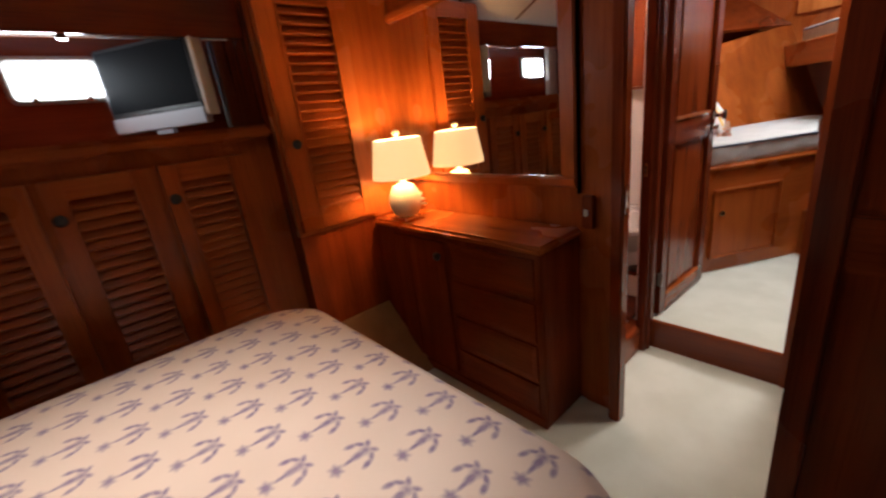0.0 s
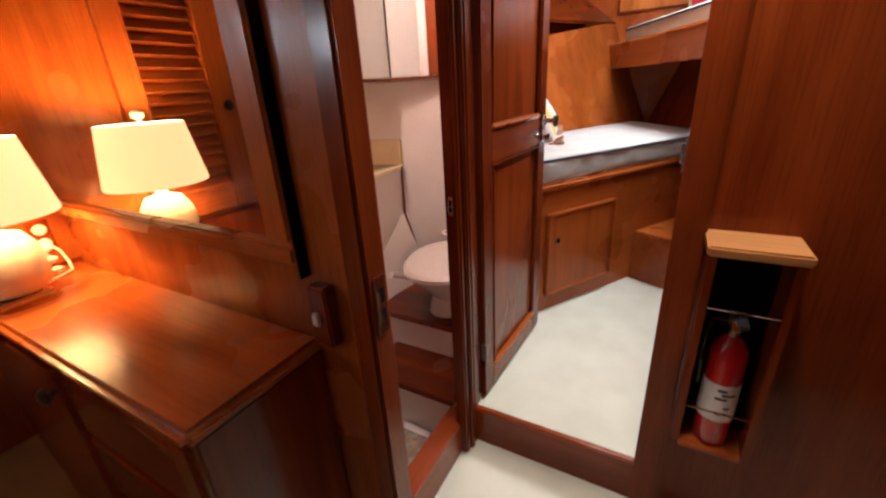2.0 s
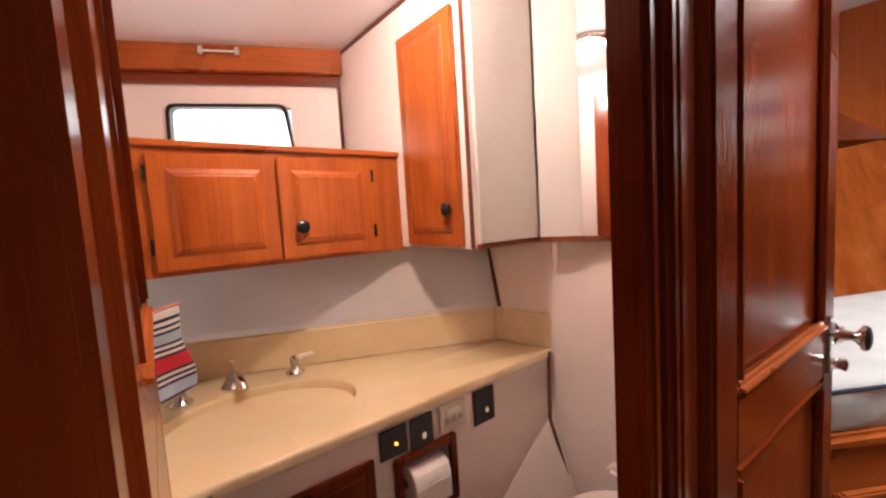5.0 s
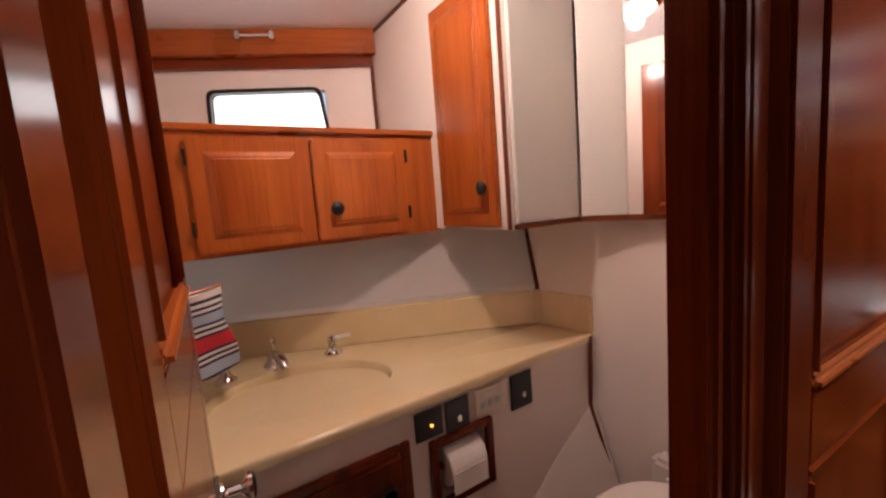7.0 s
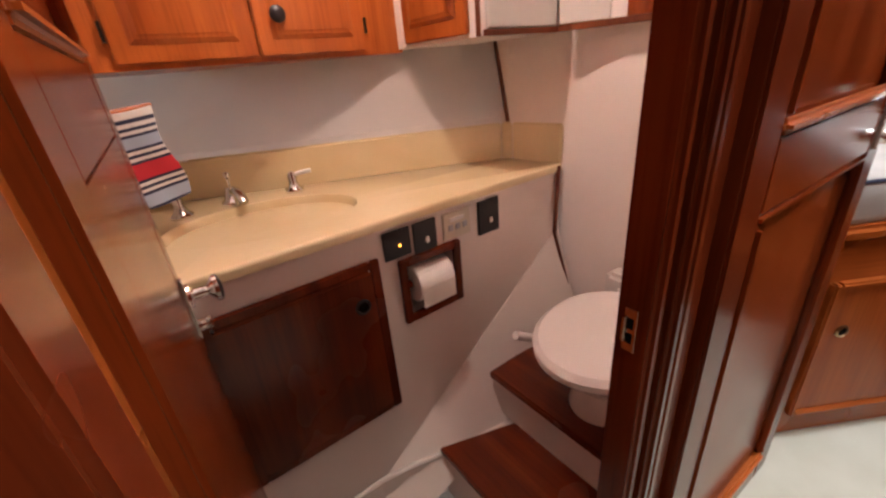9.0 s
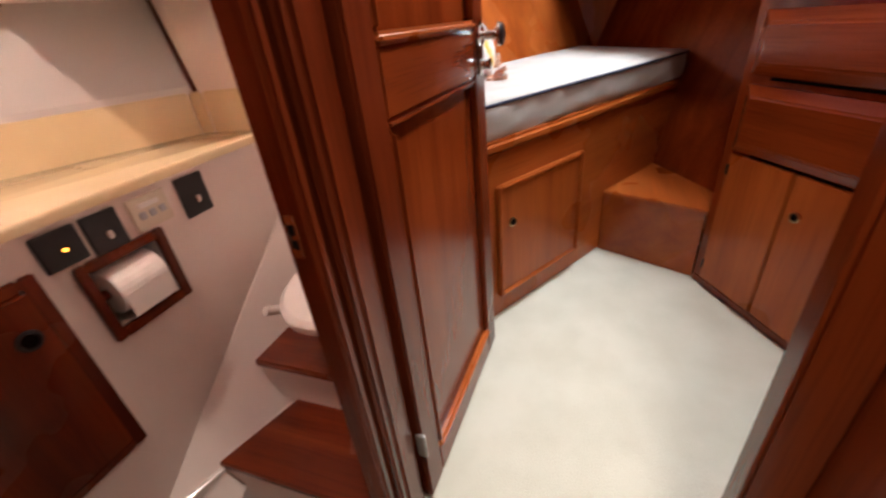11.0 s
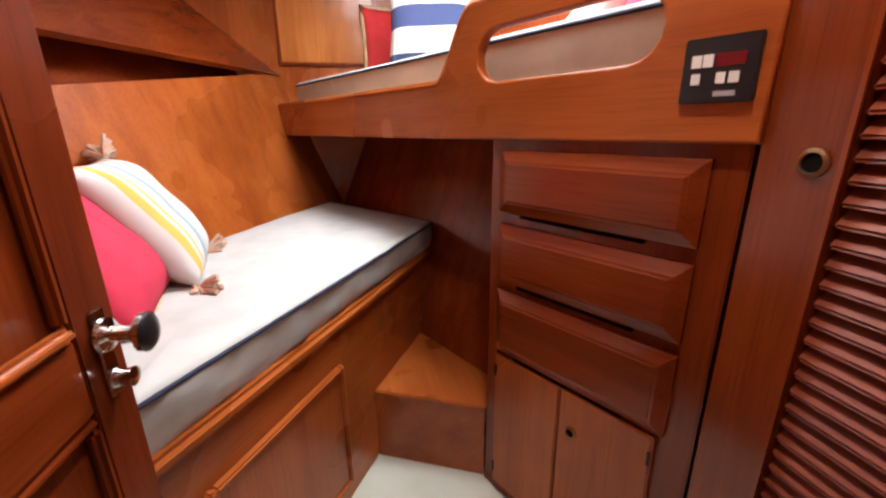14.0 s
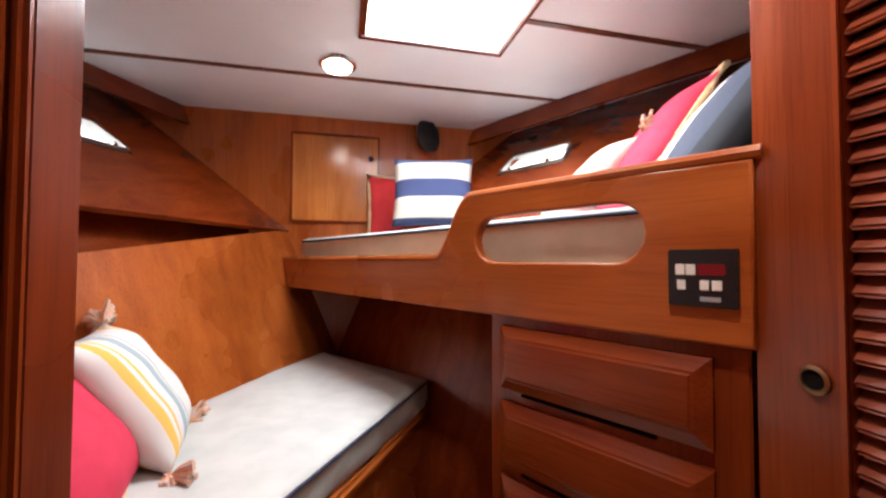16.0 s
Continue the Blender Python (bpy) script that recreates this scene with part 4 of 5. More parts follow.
def hull_window_forward(side, x, z, w, h, taper):
    k = upper_k(z)
    p = Vector(hull_pt(x, k, z, side))
    n = Vector((-0.447, -side * 0.894, 1.10)).normalized()
    xd = Vector((0.894, -side * 0.447, 0)).normalized() * (1 if side > 0 else -1)
    yd = -n
    zd = xd.cross(yd)
    m = Matrix(((xd.x, yd.x, zd.x, p.x), (xd.y, yd.y, zd.y, p.y), (xd.z, yd.z, zd.z, p.z), (0, 0, 0, 1)))
    port_light(m @ pose(0, -0.004, 0), w, h, "bright small window in the hull side", taper)


hull_window_forward(1, *WINDOWS[1], 0.06)
hull_window_forward(-1, *WINDOWS[-1], 0.03)


def bow_locker():
    th = thing("bow_locker", wall_frame((4.05, 0.614), (4.05, 0.13)), "pale teak locker door in the bow bulkhead", "locker")
    d = part("locker_door", box(0.012, 0.462, -0.012, -0.0005, 1.480, 1.945, 0.003), pale_v, th, "pale teak door")
    for a in ((0.0, 0.012, 1.466, 1.958), (0.462, 0.474, 1.466, 1.958), (0.012, 0.462, 1.945, 1.958), (0.012, 0.462, 1.466, 1.480)):
        part("moulding", box(a[0], a[1], -0.018, -0.0005, a[2], a[3], 0.004), dark_v, th)
    finger_hole(d, 0.425, 1.83, -0.012, 0.013, dark_hole)


bow_locker()


def speaker():
    th = thing("ceiling_fan", pose(3.99, -0.12, 1.965, 0, -78, 20) @ Matrix.Diagonal((1.12, 0.82, 1, 1)), "small black round cabin fan on the bulkhead", "fan")
    part("housing", lathe([(0.03, -0.05), (0.055, -0.03), (0.085, 0.0), (0.09, 0.02), (0.075, 0.03)], 24), black, th, smooth=True)
    for i in range(5):
        part("grille_ring", tube([(0.015 * (i + 1) * math.cos(a * math.pi / 12), 0.015 * (i + 1) * math.sin(a * math.pi / 12), 0.034) for a in range(25)], 0.0025, 6), black, th)
    part("bracket", box(-0.02, 0.02, -0.02, 0.02, -0.10, -0.05, 0.004), black, th)


speaker()


def dome_lamp(x, y, z, label, r=0.075):
    th = thing("dome_light", pose(x, y, z), label, "ceiling light", "dome lights")
    part("base_ring", lathe([(r * 0.95, -0.016), (r * 1.18, -0.012), (r * 1.22, -0.002), (r * 1.2, 0.0)], 32), chrome, th, "chrome rim", True)
    part("globe", lathe([(r * 0.1, -0.040), (r * 0.5, -0.037), (r * 0.8, -0.029), (r * 0.93, -0.017)], 32), globe_glow, th, "lit frosted globe", True)
    return th


dome_lamp(3.40, 0.36, FCEIL, "lit round dome light with chrome rim on the headliner", 0.062)
dome_lamp(1.66, 1.12, CEIL, "lit round dome light on the washroom ceiling", 0.07)
# Fixture out of view, added to carry the entry fill.
dome_lamp(2.06, 0.10, FCEIL, "unseen dome light added over the forward cabin entry")
# Dome out of view, put where the passage light is assumed.
dome_lamp(1.50, 0.16, 1.90, "unseen dome light assumed over the passage", 0.07)


def roof_hatch():
    th = thing("roof_hatch", pose(0, 0, 0), "square deck hatch with a bright translucent lid", "hatch")
    for a in ((2.598, 2.612, -0.236, 0.276), (3.163, 3.177, -0.236, 0.276), (2.612, 3.163, -0.236, -0.222), (2.612, 3.163, 0.262, 0.276)):
        part("coaming", box(a[0], a[1], a[2], a[3], 2.042, 2.22), dark_h if a[2] > 0.2 else laminate, th)
    for a in ((2.588, 2.5975, -0.246, 0.286), (3.1775, 3.187, -0.246, 0.286), (2.5975, 3.1775, -0.246, -0.2365), (2.5975, 3.1775, 0.2765, 0.286)):
        part("rim", box(a[0], a[1], a[2], a[3], 2.038, 2.0495, 0.002), dark_h, th, "thin varnished rim")
    part("lid", box(2.598, 3.177, -0.236, 0.276, 2.22, 2.23), hatch_glow, th, "glowing white acrylic lid")


roof_hatch()

# pillows on the berths
pillow(pose(2.86, 0.80, 0.952, -33, 0, 14), 0.32, 0.345, 0.14, stripe_mix, "white throw pillow with yellow and grey stripes and tassels", None, True)
pillow(pose(2.66, 0.84, 0.935, -38, 0, 12), 0.38, 0.36, 0.15, pink, "plump pink throw pillow with straw edging", tan_cloth)
pillow(pose(3.56, -0.065, 1.575, -12, 0, -104), 0.37, 0.335, 0.11, stripe_navy, "navy and white banded throw pillow at the bow")
pillow(pose(4.0, 0.045, 1.555, -8, 0, -84), 0.32, 0.36, 0.08, red_cloth, "red throw pillow with straw edging at the bow", tan_cloth)
pillow(pose(2.97, -0.45, 1.485, 42, 0, -20), 0.40, 0.38, 0.13, stripe_mix, "striped tasselled throw pillow on the upper berth", None, True)
pillow(pose(2.765, -0.52, 1.540, 33, 0, -22), 0.40, 0.46, 0.12, pink, "pink throw pillow with straw edging on the upper berth", tan_cloth)
pillow(pose(2.55, -0.52, 1.555, 38, 0, -20), 0.40, 0.44, 0.12, stripe_slate, "slate blue and white throw pillow on the upper berth")

# ---- washroom: things ----


def vanity():
    th = thing("vanity_cabinet", wall_frame((1.255, 1.205), (2.23, 1.205)), "white laminate vanity cabinet with a dark wooden door", "cabinet")
    bm = bmesh.new()
    loops = []
    for y in (0.0, 0.02):
        loops.append([[bm.verts.new((x, y, z)) for x, z in r] for r in (((0, 0), (0.974, 0), (0.974, 0.752), (0, 0.752)), ((0.442, 0.520), (0.578, 0.520), (0.578, 0.648), (0.442, 0.648)))])
    for i in range(4):
        j = (i + 1) % 4
        for o, h in loops:
            bm.faces.new((o[i], o[j], h[j], h[i]))
        for k in (0, 1):
            a, b2 = loops[0][k], loops[1][k]
            bm.faces.new((a[i], a[j], b2[j], b2[i]))
    bmesh.ops.recalc_face_normals(bm, faces=bm.faces)
    part("face", bm, laminate, th)
    d = part("cupboard_door", box(0.04, 0.352, -0.016, -0.0005, 0.300, 0.672, 0.004), deep_v, th, "dark mahogany cupboard door")
    for a in ((0.018, 0.040, 0.278, 0.694), (0.352, 0.376, 0.278, 0.694), (0.040, 0.352, 0.672, 0.694), (0.040, 0.352, 0.278, 0.300)):
        part("frame", box(a[0], a[1], -0.010, -0.0005, a[2], a[3], 0.003), deep_v, th)
    finger_hole(d, 0.318, 0.60, -0.016, 0.014, black)
    # recessed paper holder
    bm = box(0.425, 0.595, 0.095, 0.105, 0.505, 0.665)
    for a in ((0.430, 0.4415, 0.5085, 0.6595), (0.5785, 0.590, 0.5085, 0.6595), (0.4415, 0.5785, 0.5085, 0.5195), (0.4415, 0.5785, 0.6485, 0.6595)):
        box(a[0], a[1], 0.0205, 0.095, a[2], a[3], bm=bm)
    h = part("paper_recess", bm, panel_white, th, "white paper recess")
    for a in ((0.422, 0.442, 0.500, 0.668), (0.578, 0.598, 0.500, 0.668), (0.442, 0.578, 0.648, 0.668), (0.442, 0.578, 0.500, 0.520)):
        part("frame", box(a[0], a[1], -0.016, -0.0006, a[2], a[3], 0.003), deep_v, h, "mahogany frame")
    # switch plates
    for k, (x0, x1, z0, z1, m) in enumerate(((0.393, 0.463, 0.687, 0.742, black), (0.471, 0.536, 0.672, 0.742, black), (0.556, 0.640, 0.684, 0.740, ivory), (0.668, 0.740, 0.662, 0.742, black))):
        p = part("switch_plate", box(x0, x1, -0.007, -0.0005, z0 - 0.012, z1, 0.002), m, th, "ivory control plate" if m == ivory else "black switch plate")
        if m == black:
            part("switch", lathe([(0.001, 0.005), (0.003, 0.004), (0.003, 0)], 10) if k == 0 else box((x0 + x1) / 2 - 0.006, (x0 + x1) / 2 + 0.006, -0.016, -0.007, z0 + 0.018, z0 + 0.034, 0.002), chrome if k else led_glow, p, "amber indicator" if k == 0 else "small toggle switch", m=pose((x0 + x1) / 2 + 0.004, -0.007, z0 + 0.018, 90) if k == 0 else pose(0, 0, 0))
        else:
            for i in range(3):
                part("button", box(x0 + 0.014 + i * 0.022, x0 + 0.028 + i * 0.022, -0.010, -0.007, z0 + 0.01, z0 + 0.025, 0.001), grey_plastic, p, "small button")
            part("window", box(x0 + 0.02, x0 + 0.064, -0.0085, -0.007, z0 + 0.032, z0 + 0.042), white_plastic, p)


vanity()


def toilet_roll():
    th = thing("toilet_roll", pose(1.765, 1.218, 0.588, 0, 90), "white toilet paper roll in the framed recess", "paper roll")
    part("roll", lathe([(0.018, -0.050), (0.046, -0.050), (0.0475, -0.046), (0.0475, 0.046), (0.046, 0.050), (0.018, 0.050)], 32), paper, th, smooth=False)
    part("spindle", lathe([(0.010, -0.068), (0.010, 0.068)], 12), dark_v, th, "wooden spindle")
    part("loose_sheet", box(0.0, 0.050, -0.0485, -0.0475, -0.048, 0.048), paper, th)


toilet_roll()


def counter():
    th = thing("washroom_counter", pose(0, 0, 0), "cream cultured marble counter with a moulded oval basin", "counter")
    cx, cy, rx, ry = 1.478, 1.430, 0.212, 0.148
    tilt = radians(-13)
    bm = bmesh.new()
    n = 64
    def border(a):
        c, s = math.cos(a), math.sin(a)
        best = 9.0
        segs = [((1.256, 1.196), (2.245, 1.196)), ((2.245, 1.196), (2.22, 1.383)), ((2.22, 1.383), (1.256, 1.831)), ((1.256, 1.831), (1.256, 1.196))]
        for (x1, y1), (x2, y2) in segs:
            ex, ey = x2 - x1, y2 - y1
            den = c * ey - s * ex
            if abs(den) < 1e-9:
                continue
            t = ((x1 - cx) * ey - (y1 - cy) * ex) / den
            u = ((x1 - cx) * s - (y1 - cy) * c) / den
            if t > 0 and -1e-6 <= u <= 1 + 1e-6:
                best = min(best, t)
        return (cx + c * best, cy + s * best)
    corners = [math.atan2(y - cy, x - cx) for x, y in ((1.256, 1.196), (2.245, 1.196), (2.22, 1.383), (1.256, 1.831))]
    angles = sorted([2 * math.pi * i / n - math.pi for i in range(n)] + corners)
    zs = 0.776
    def edge(inset, z):
        out = []
        for a in angles:
            x, y = border(a)
            k = 1 - inset / math.hypot(x - cx, y - cy)
            out.append(bm.verts.new((cx + (x - cx) * k, cy + (y - cy) * k, z)))
        return out
    low_o = edge(0.0, zs - 0.022)
    rim = [edge(0.0, zs - 0.009), edge(0.0015, zs - 0.004), edge(0.005, zs - 0.001), edge(0.010, zs)]
    def bowl(k, z):
        out = []
        for a in angles:
            u, v = rx * k * math.cos(a - tilt), ry * k * math.sin(a - tilt)
            out.append(bm.verts.new((cx + u * math.cos(tilt) - v * math.sin(tilt), cy + u * math.sin(tilt) + v * math.cos(tilt), z)))
        return out
    loops = [bowl(1.0, zs), bowl(0.992, zs - 0.003), bowl(0.98, zs - 0.012), bowl(0.95, zs - 0.055), bowl(0.88, zs - 0.105), bowl(0.66, zs - 0.142), bowl(0.12, zs - 0.155)]
    m2 = len(angles)
    for a, b2 in zip([low_o] + rim + loops, rim + loops):
        for i in range(m2):
            j = (i + 1) % m2
            bm.faces.new((a[i], a[j], b2[j], b2[i]))
    bm.faces.new(loops[-1])
    bm.faces.new(low_o[::-1])
    bmesh.ops.recalc_face_normals(bm, faces=bm.faces)
    part("worktop", bm, marble, th, smooth=True)
    # splash boards
    pts = [(1.256, 1.837), (2.205, 1.394), (2.226, 1.370), (2.246, 1.200)]
    for p, q in zip(pts, pts[1:]):
        d = Vector((q[0] - p[0], q[1] - p[1], 0))
        part("splash", box(0, d.length, -0.001, 0.016, 0.770, 0.884, 0.005), marble, th, m=wall_frame(p, q))
    part("drain", lathe([(0.018, 0), (0.02, 0.003), (0.012, 0.004)], 20), chrome, th, "chrome drain", True, pose(cx, cy, zs - 0.155))


counter()


def tap_handle(x, y, z, turn):
    th = thing("tap_handle", pose(x, y, z, 0, 0, turn), "chrome tap with a white porcelain lever", "tap", "basin taps")
    part("body", lathe([(0.026, 0), (0.026, 0.006), (0.016, 0.014), (0.011, 0.028), (0.013, 0.042), (0.010, 0.052), (0.004, 0.056)], 24), chrome, th, smooth=True)
    part("lever", tube([(0, 0, 0.045), (0.02, 0, 0.049), (0.052, 0, 0.052)], 0.006, 10), white_plastic, th, "white porcelain lever", True)
    return th


tap_handle(1.605, 1.598, 0.7765, -24)
tap_handle(1.33, 1.604, 0.7765, 190)


def spout():
    th = thing("basin_spout", pose(1.452, 1.622, 0.7765, 0, 0, -80), "short chrome basin spout with a lift knob", "tap")
    part("body", lathe([(0.030, 0), (0.030, 0.006), (0.021, 0.014), (0.016, 0.03), (0.012, 0.045)], 24), chrome, th, smooth=True)
    part("nose", tube([(0, 0, 0.028), (0.03, 0, 0.036), (0.055, 0, 0.030), (0.068, 0, 0.012)], 0.012, 12), chrome, th, smooth=True)
    part("lift_knob", lathe([(0.003, 0.045), (0.003, 0.065), (0.008, 0.070), (0.008, 0.080), (0.003, 0.083)], 14), chrome, th, smooth=True)


spout()


def wall_cabinet():
    th = thing("wall_cabinet", wall_frame((1.253, 1.53), (1.965, 1.53)), "teak wall cabinet with two doors above the basin", "cabinet")
    part("body", box(0, 0.712, 0.0, 0.28, 1.10, 1.385), wood_v, th)
    part("top", prism([(0.0, -0.012), (0.716, -0.012), (0.712, 0.345), (0.0, 0.655)], 1.386, 1.402, 0.003), wood_h, th, "teak top edge")
    for i, x0 in enumerate((0.058, 0.330)):
        w, hh = 0.266, 0.262
        d = part("cabinet_door", box(x0, x0 + w, -0.014, -0.0005, 1.110, 1.110 + hh, 0.003), wood_v, th, "teak panel door")
        part("field", raised(w - 0.066, hh - 0.066, 0.001, 0.014, 0.007, x0 + 0.033, 1.143, -0.0145), wood_v, d, "raised field")
        if i:
            knob_black(d, x0 + 0.048, 1.192, -0.014)
        hx = x0 - 0.006 if i == 0 else x0 + w
        for z in (1.15, 1.31):
            part("hinge", box(hx, hx + 0.006, -0.016, -0.0005, z, z + 0.035), dark_hole, d, "narrow hinge")


wall_cabinet()


def corner_locker():
    th = thing("corner_locker", pose(0, 0, 0), "white corner locker with a narrow teak door and mirrors", "cabinet")
    part("body", prism([(1.952, 1.193), (2.185, 1.187), (2.175, 1.36), (2.28, 1.94), (1.952, 1.94)], 1.108, CEIL), laminate, th)
    lf = wall_frame((1.952, 1.49), (1.952, 1.2))
    d = part("locker_door", box(0.014, 0.262, -0.014, -0.0005, 1.116, 1.715, 0.003), wood_v, th, "narrow teak door", m=lf)
    part("field", raised(0.185, 0.53, 0.001, 0.012, 0.006, 0.045, 1.15, -0.0145), wood_v, d, "raised field")
    knob_black(d, 0.222, 1.215, -0.014)
    part("corner_trim", box(0.285, 0.297, -0.004, 0.004, 1.108, CEIL), trim_brown, th, "brown corner trim", m=lf)
    pf = wall_frame((1.958, 1.1925), (2.187, 1.1865))
    part("panel_door", box(0.004, 0.222, -0.012, -0.0005, 1.122, CEIL - 0.01, 0.002), panel_white, th, "cream laminate door", m=pf)
    part("bottom_trim", box(0.0, 0.226, -0.012, -0.0005, 1.108, 1.120), trim_brown, th, "brown bottom trim", m=pf)
    for p, q, mt, lb in (((2.196, 1.176), (2.247, 1.072), panel_white, "cream laminate door"), ((2.2475, 1.068), (2.318, 0.71), mirror_mat, "mirror door")):
        f = wall_frame(p, q)
        L = (Vector(q) - Vector(p)).length
        part("panel_door" if mt != mirror_mat else "mirror", box(0.002, L - 0.002, -0.030, -0.010, 1.122, CEIL - 0.01, 0.002), mt, th, lb, m=f)
        part("bottom_trim", box(0.0, L, -0.030, -0.010, 1.108, 1.1215), trim_brown, th, "brown bottom trim", m=f)


corner_locker()


def toilet():
    th = thing("marine_toilet", pose(2.042, 0.876, 0.258) @ Matrix.Diagonal((1, 1, 0.81, 1)), "white porcelain marine toilet with closed lid", "toilet")
    def egg(rx, ry, z, back=0.17, seg=36, cx=0.0):
        pts = []
        for i in range(seg):
            a = 2 * math.pi * i / seg
            x = math.cos(a)
            pts.append((cx + (rx if x < 0 else back) * x, ry * math.sin(a), z))
        return pts
    def loft(rings):
        bm = bmesh.new()
        R = [[bm.verts.new(p) for p in r] for r in rings]
        for a, b2 in zip(R, R[1:]):
            for i in range(len(a)):
                j = (i + 1) % len(a)
                bm.faces.new((a[i], a[j], b2[j], b2[i]))
        bm.faces.new(R[0][::-1])
        bm.faces.new(R[-1])
        return bm
    part("bowl", loft([egg(0.105, 0.085, 0, 0.15), egg(0.10, 0.08, 0.03, 0.15), egg(0.085, 0.07, 0.08, 0.14), egg(0.14, 0.115, 0.15, 0.15), egg(0.19, 0.140, 0.205, 0.16), egg(0.20, 0.150, 0.225, 0.165)]), porcelain, th, smooth=True)
    part("seat", loft([egg(0.205, 0.155, 0.226, 0.17), egg(0.212, 0.160, 0.234, 0.172), egg(0.205, 0.155, 0.244, 0.17)]), porcelain, th, smooth=True)
    part("lid", loft([egg(0.207, 0.157, 0.246, 0.17), egg(0.214, 0.162, 0.254, 0.172), egg(0.20, 0.150, 0.268, 0.165), egg(0.10, 0.08, 0.272, 0.08)]), porcelain, th, "closed white lid", True)
    part("hinge_block", box(0.15, 0.20, -0.09, 0.09, 0.18, 0.27, 0.01), porcelain, th)
    part("pump", tube([(-0.02, 0.13, 0.12), (-0.08, 0.165, 0.165), (-0.135, 0.185, 0.20)], 0.013, 10), porcelain, th, "white flush lever", True)
    part("tank", box(0.17, 0.235, -0.14, 0.14, 0.10, 0.30, 0.015), porcelain, th, "low white cistern")


toilet()


def shower_mat():
    th = thing("shower_mat", pose(1.26, 0.70, -0.0545), "brown mat with round holes in the shower pan", "mat")
    part("mat", box(0.02, 0.40, 0.02, 0.42, 0.0, 0.008, 0.003), mat_brown, th)
    me = mesh_of("stud", lathe([(0.011, 0), (0.010, 0.003), (0.004, 0.004)], 10), dull_metal, True)
    for i in range(9):
        for j in range(9):
            part("stud", me, None, th, m=pose(0.045 + i * 0.042, 0.045 + j * 0.042, 0.008))


shower_mat()


def towel():
    th = thing("striped_towel", pose(1.296, 1.50, 0.938, -4, -5, 22) @ Matrix.Diagonal((1, 1, 0.76, 1)), "folded serape-striped hand towel on a rail", "towel")
    # two folded layers with soft waves
    for k, (y, z0) in enumerate(((-0.012, -0.125), (0.010, -0.105))):
        bm = bmesh.new()
        rows = []
        for i in range(15):
            z = z0 + (0.118 - z0) * i / 14
            w = 0.050 + 0.006 * math.sin(i * 0.55 + k)
            ring = []
            for s, yy in [(u / 8 * 2 - 1, -0.010) for u in range(9)] + [(1 - u / 8 * 2, 0.010) for u in range(9)]:
                ring.append(bm.verts.new((w * s, y + yy * (1 - 0.5 * abs(s) ** 3) + 0.004 * math.sin(3.2 * s + 0.35 * i + k), z + 0.004 * s * s)))
            rows.append(ring)
        for a, b2 in zip(rows, rows[1:]):
            for i in range(18):
                bm.faces.new((a[i], a[(i + 1) % 18], b2[(i + 1) % 18], b2[i]))
        bm.faces.new(rows[0][::-1])
        bm.faces.new(rows[-1])
        bmesh.ops.recalc_face_normals(bm, faces=bm.faces)
        part("cloth", bm, serape, th, smooth=True)
    part("rail", tube([(-0.062, 0, 0.124), (0.062, 0, 0.124)], 0.006, 8), wood_h, th, "wooden towel rail", True)


towel()


def beam_bracket():
    th = thing("curtain_bracket", bf2 @ pose(0.36, -0.012, 1.79), "small chrome rod on the ceiling beam", "bracket")
    part("rod", tube([(-0.055, -0.02, 0), (0.055, -0.02, 0)], 0.005, 8), chrome, th, smooth=True)
    for x in (-0.055, 0.055):
        part("clip", box(x - 0.008, x + 0.008, -0.028, 0.0, -0.014, 0.014, 0.003), chrome, th)


beam_bracket()

# ---- passage: things ----


def extinguisher_box():
    th = thing("extinguisher_niche", pose(0, 0, 0), "varnished teak box holding the extinguisher", "niche")
    part("top", box(1.588, 1.70, -0.048, 0.102, 0.772, 0.792, 0.004), pale_y, th, "pale worn top board")
    part("side", box(1.60, 1.689, 0.083, 0.097, 0.330, 0.7715, 0.002), dark_v, th)
    part("side", box(1.60, 1.689, -0.043, -0.029, 0.330, 0.7715, 0.002), dark_v, th)
    part("bottom", box(1.60, 1.689, -0.0285, 0.0825, 0.318, 0.332, 0.002), wood_y, th)
    # Back board coloured near-black in place of shade in the niche.
    part("back", box(1.684, 1.6895, -0.0285, 0.0825, 0.333, 0.771), void, th, "near-black back board for the shade in the niche")
    for z in (0.43, 0.665):
        part("wire", tube([(1.602, -0.029, z), (1.602, 0.083, z)], 0.0022, 6), chrome, th, "thin steel retaining wire")


extinguisher_box()


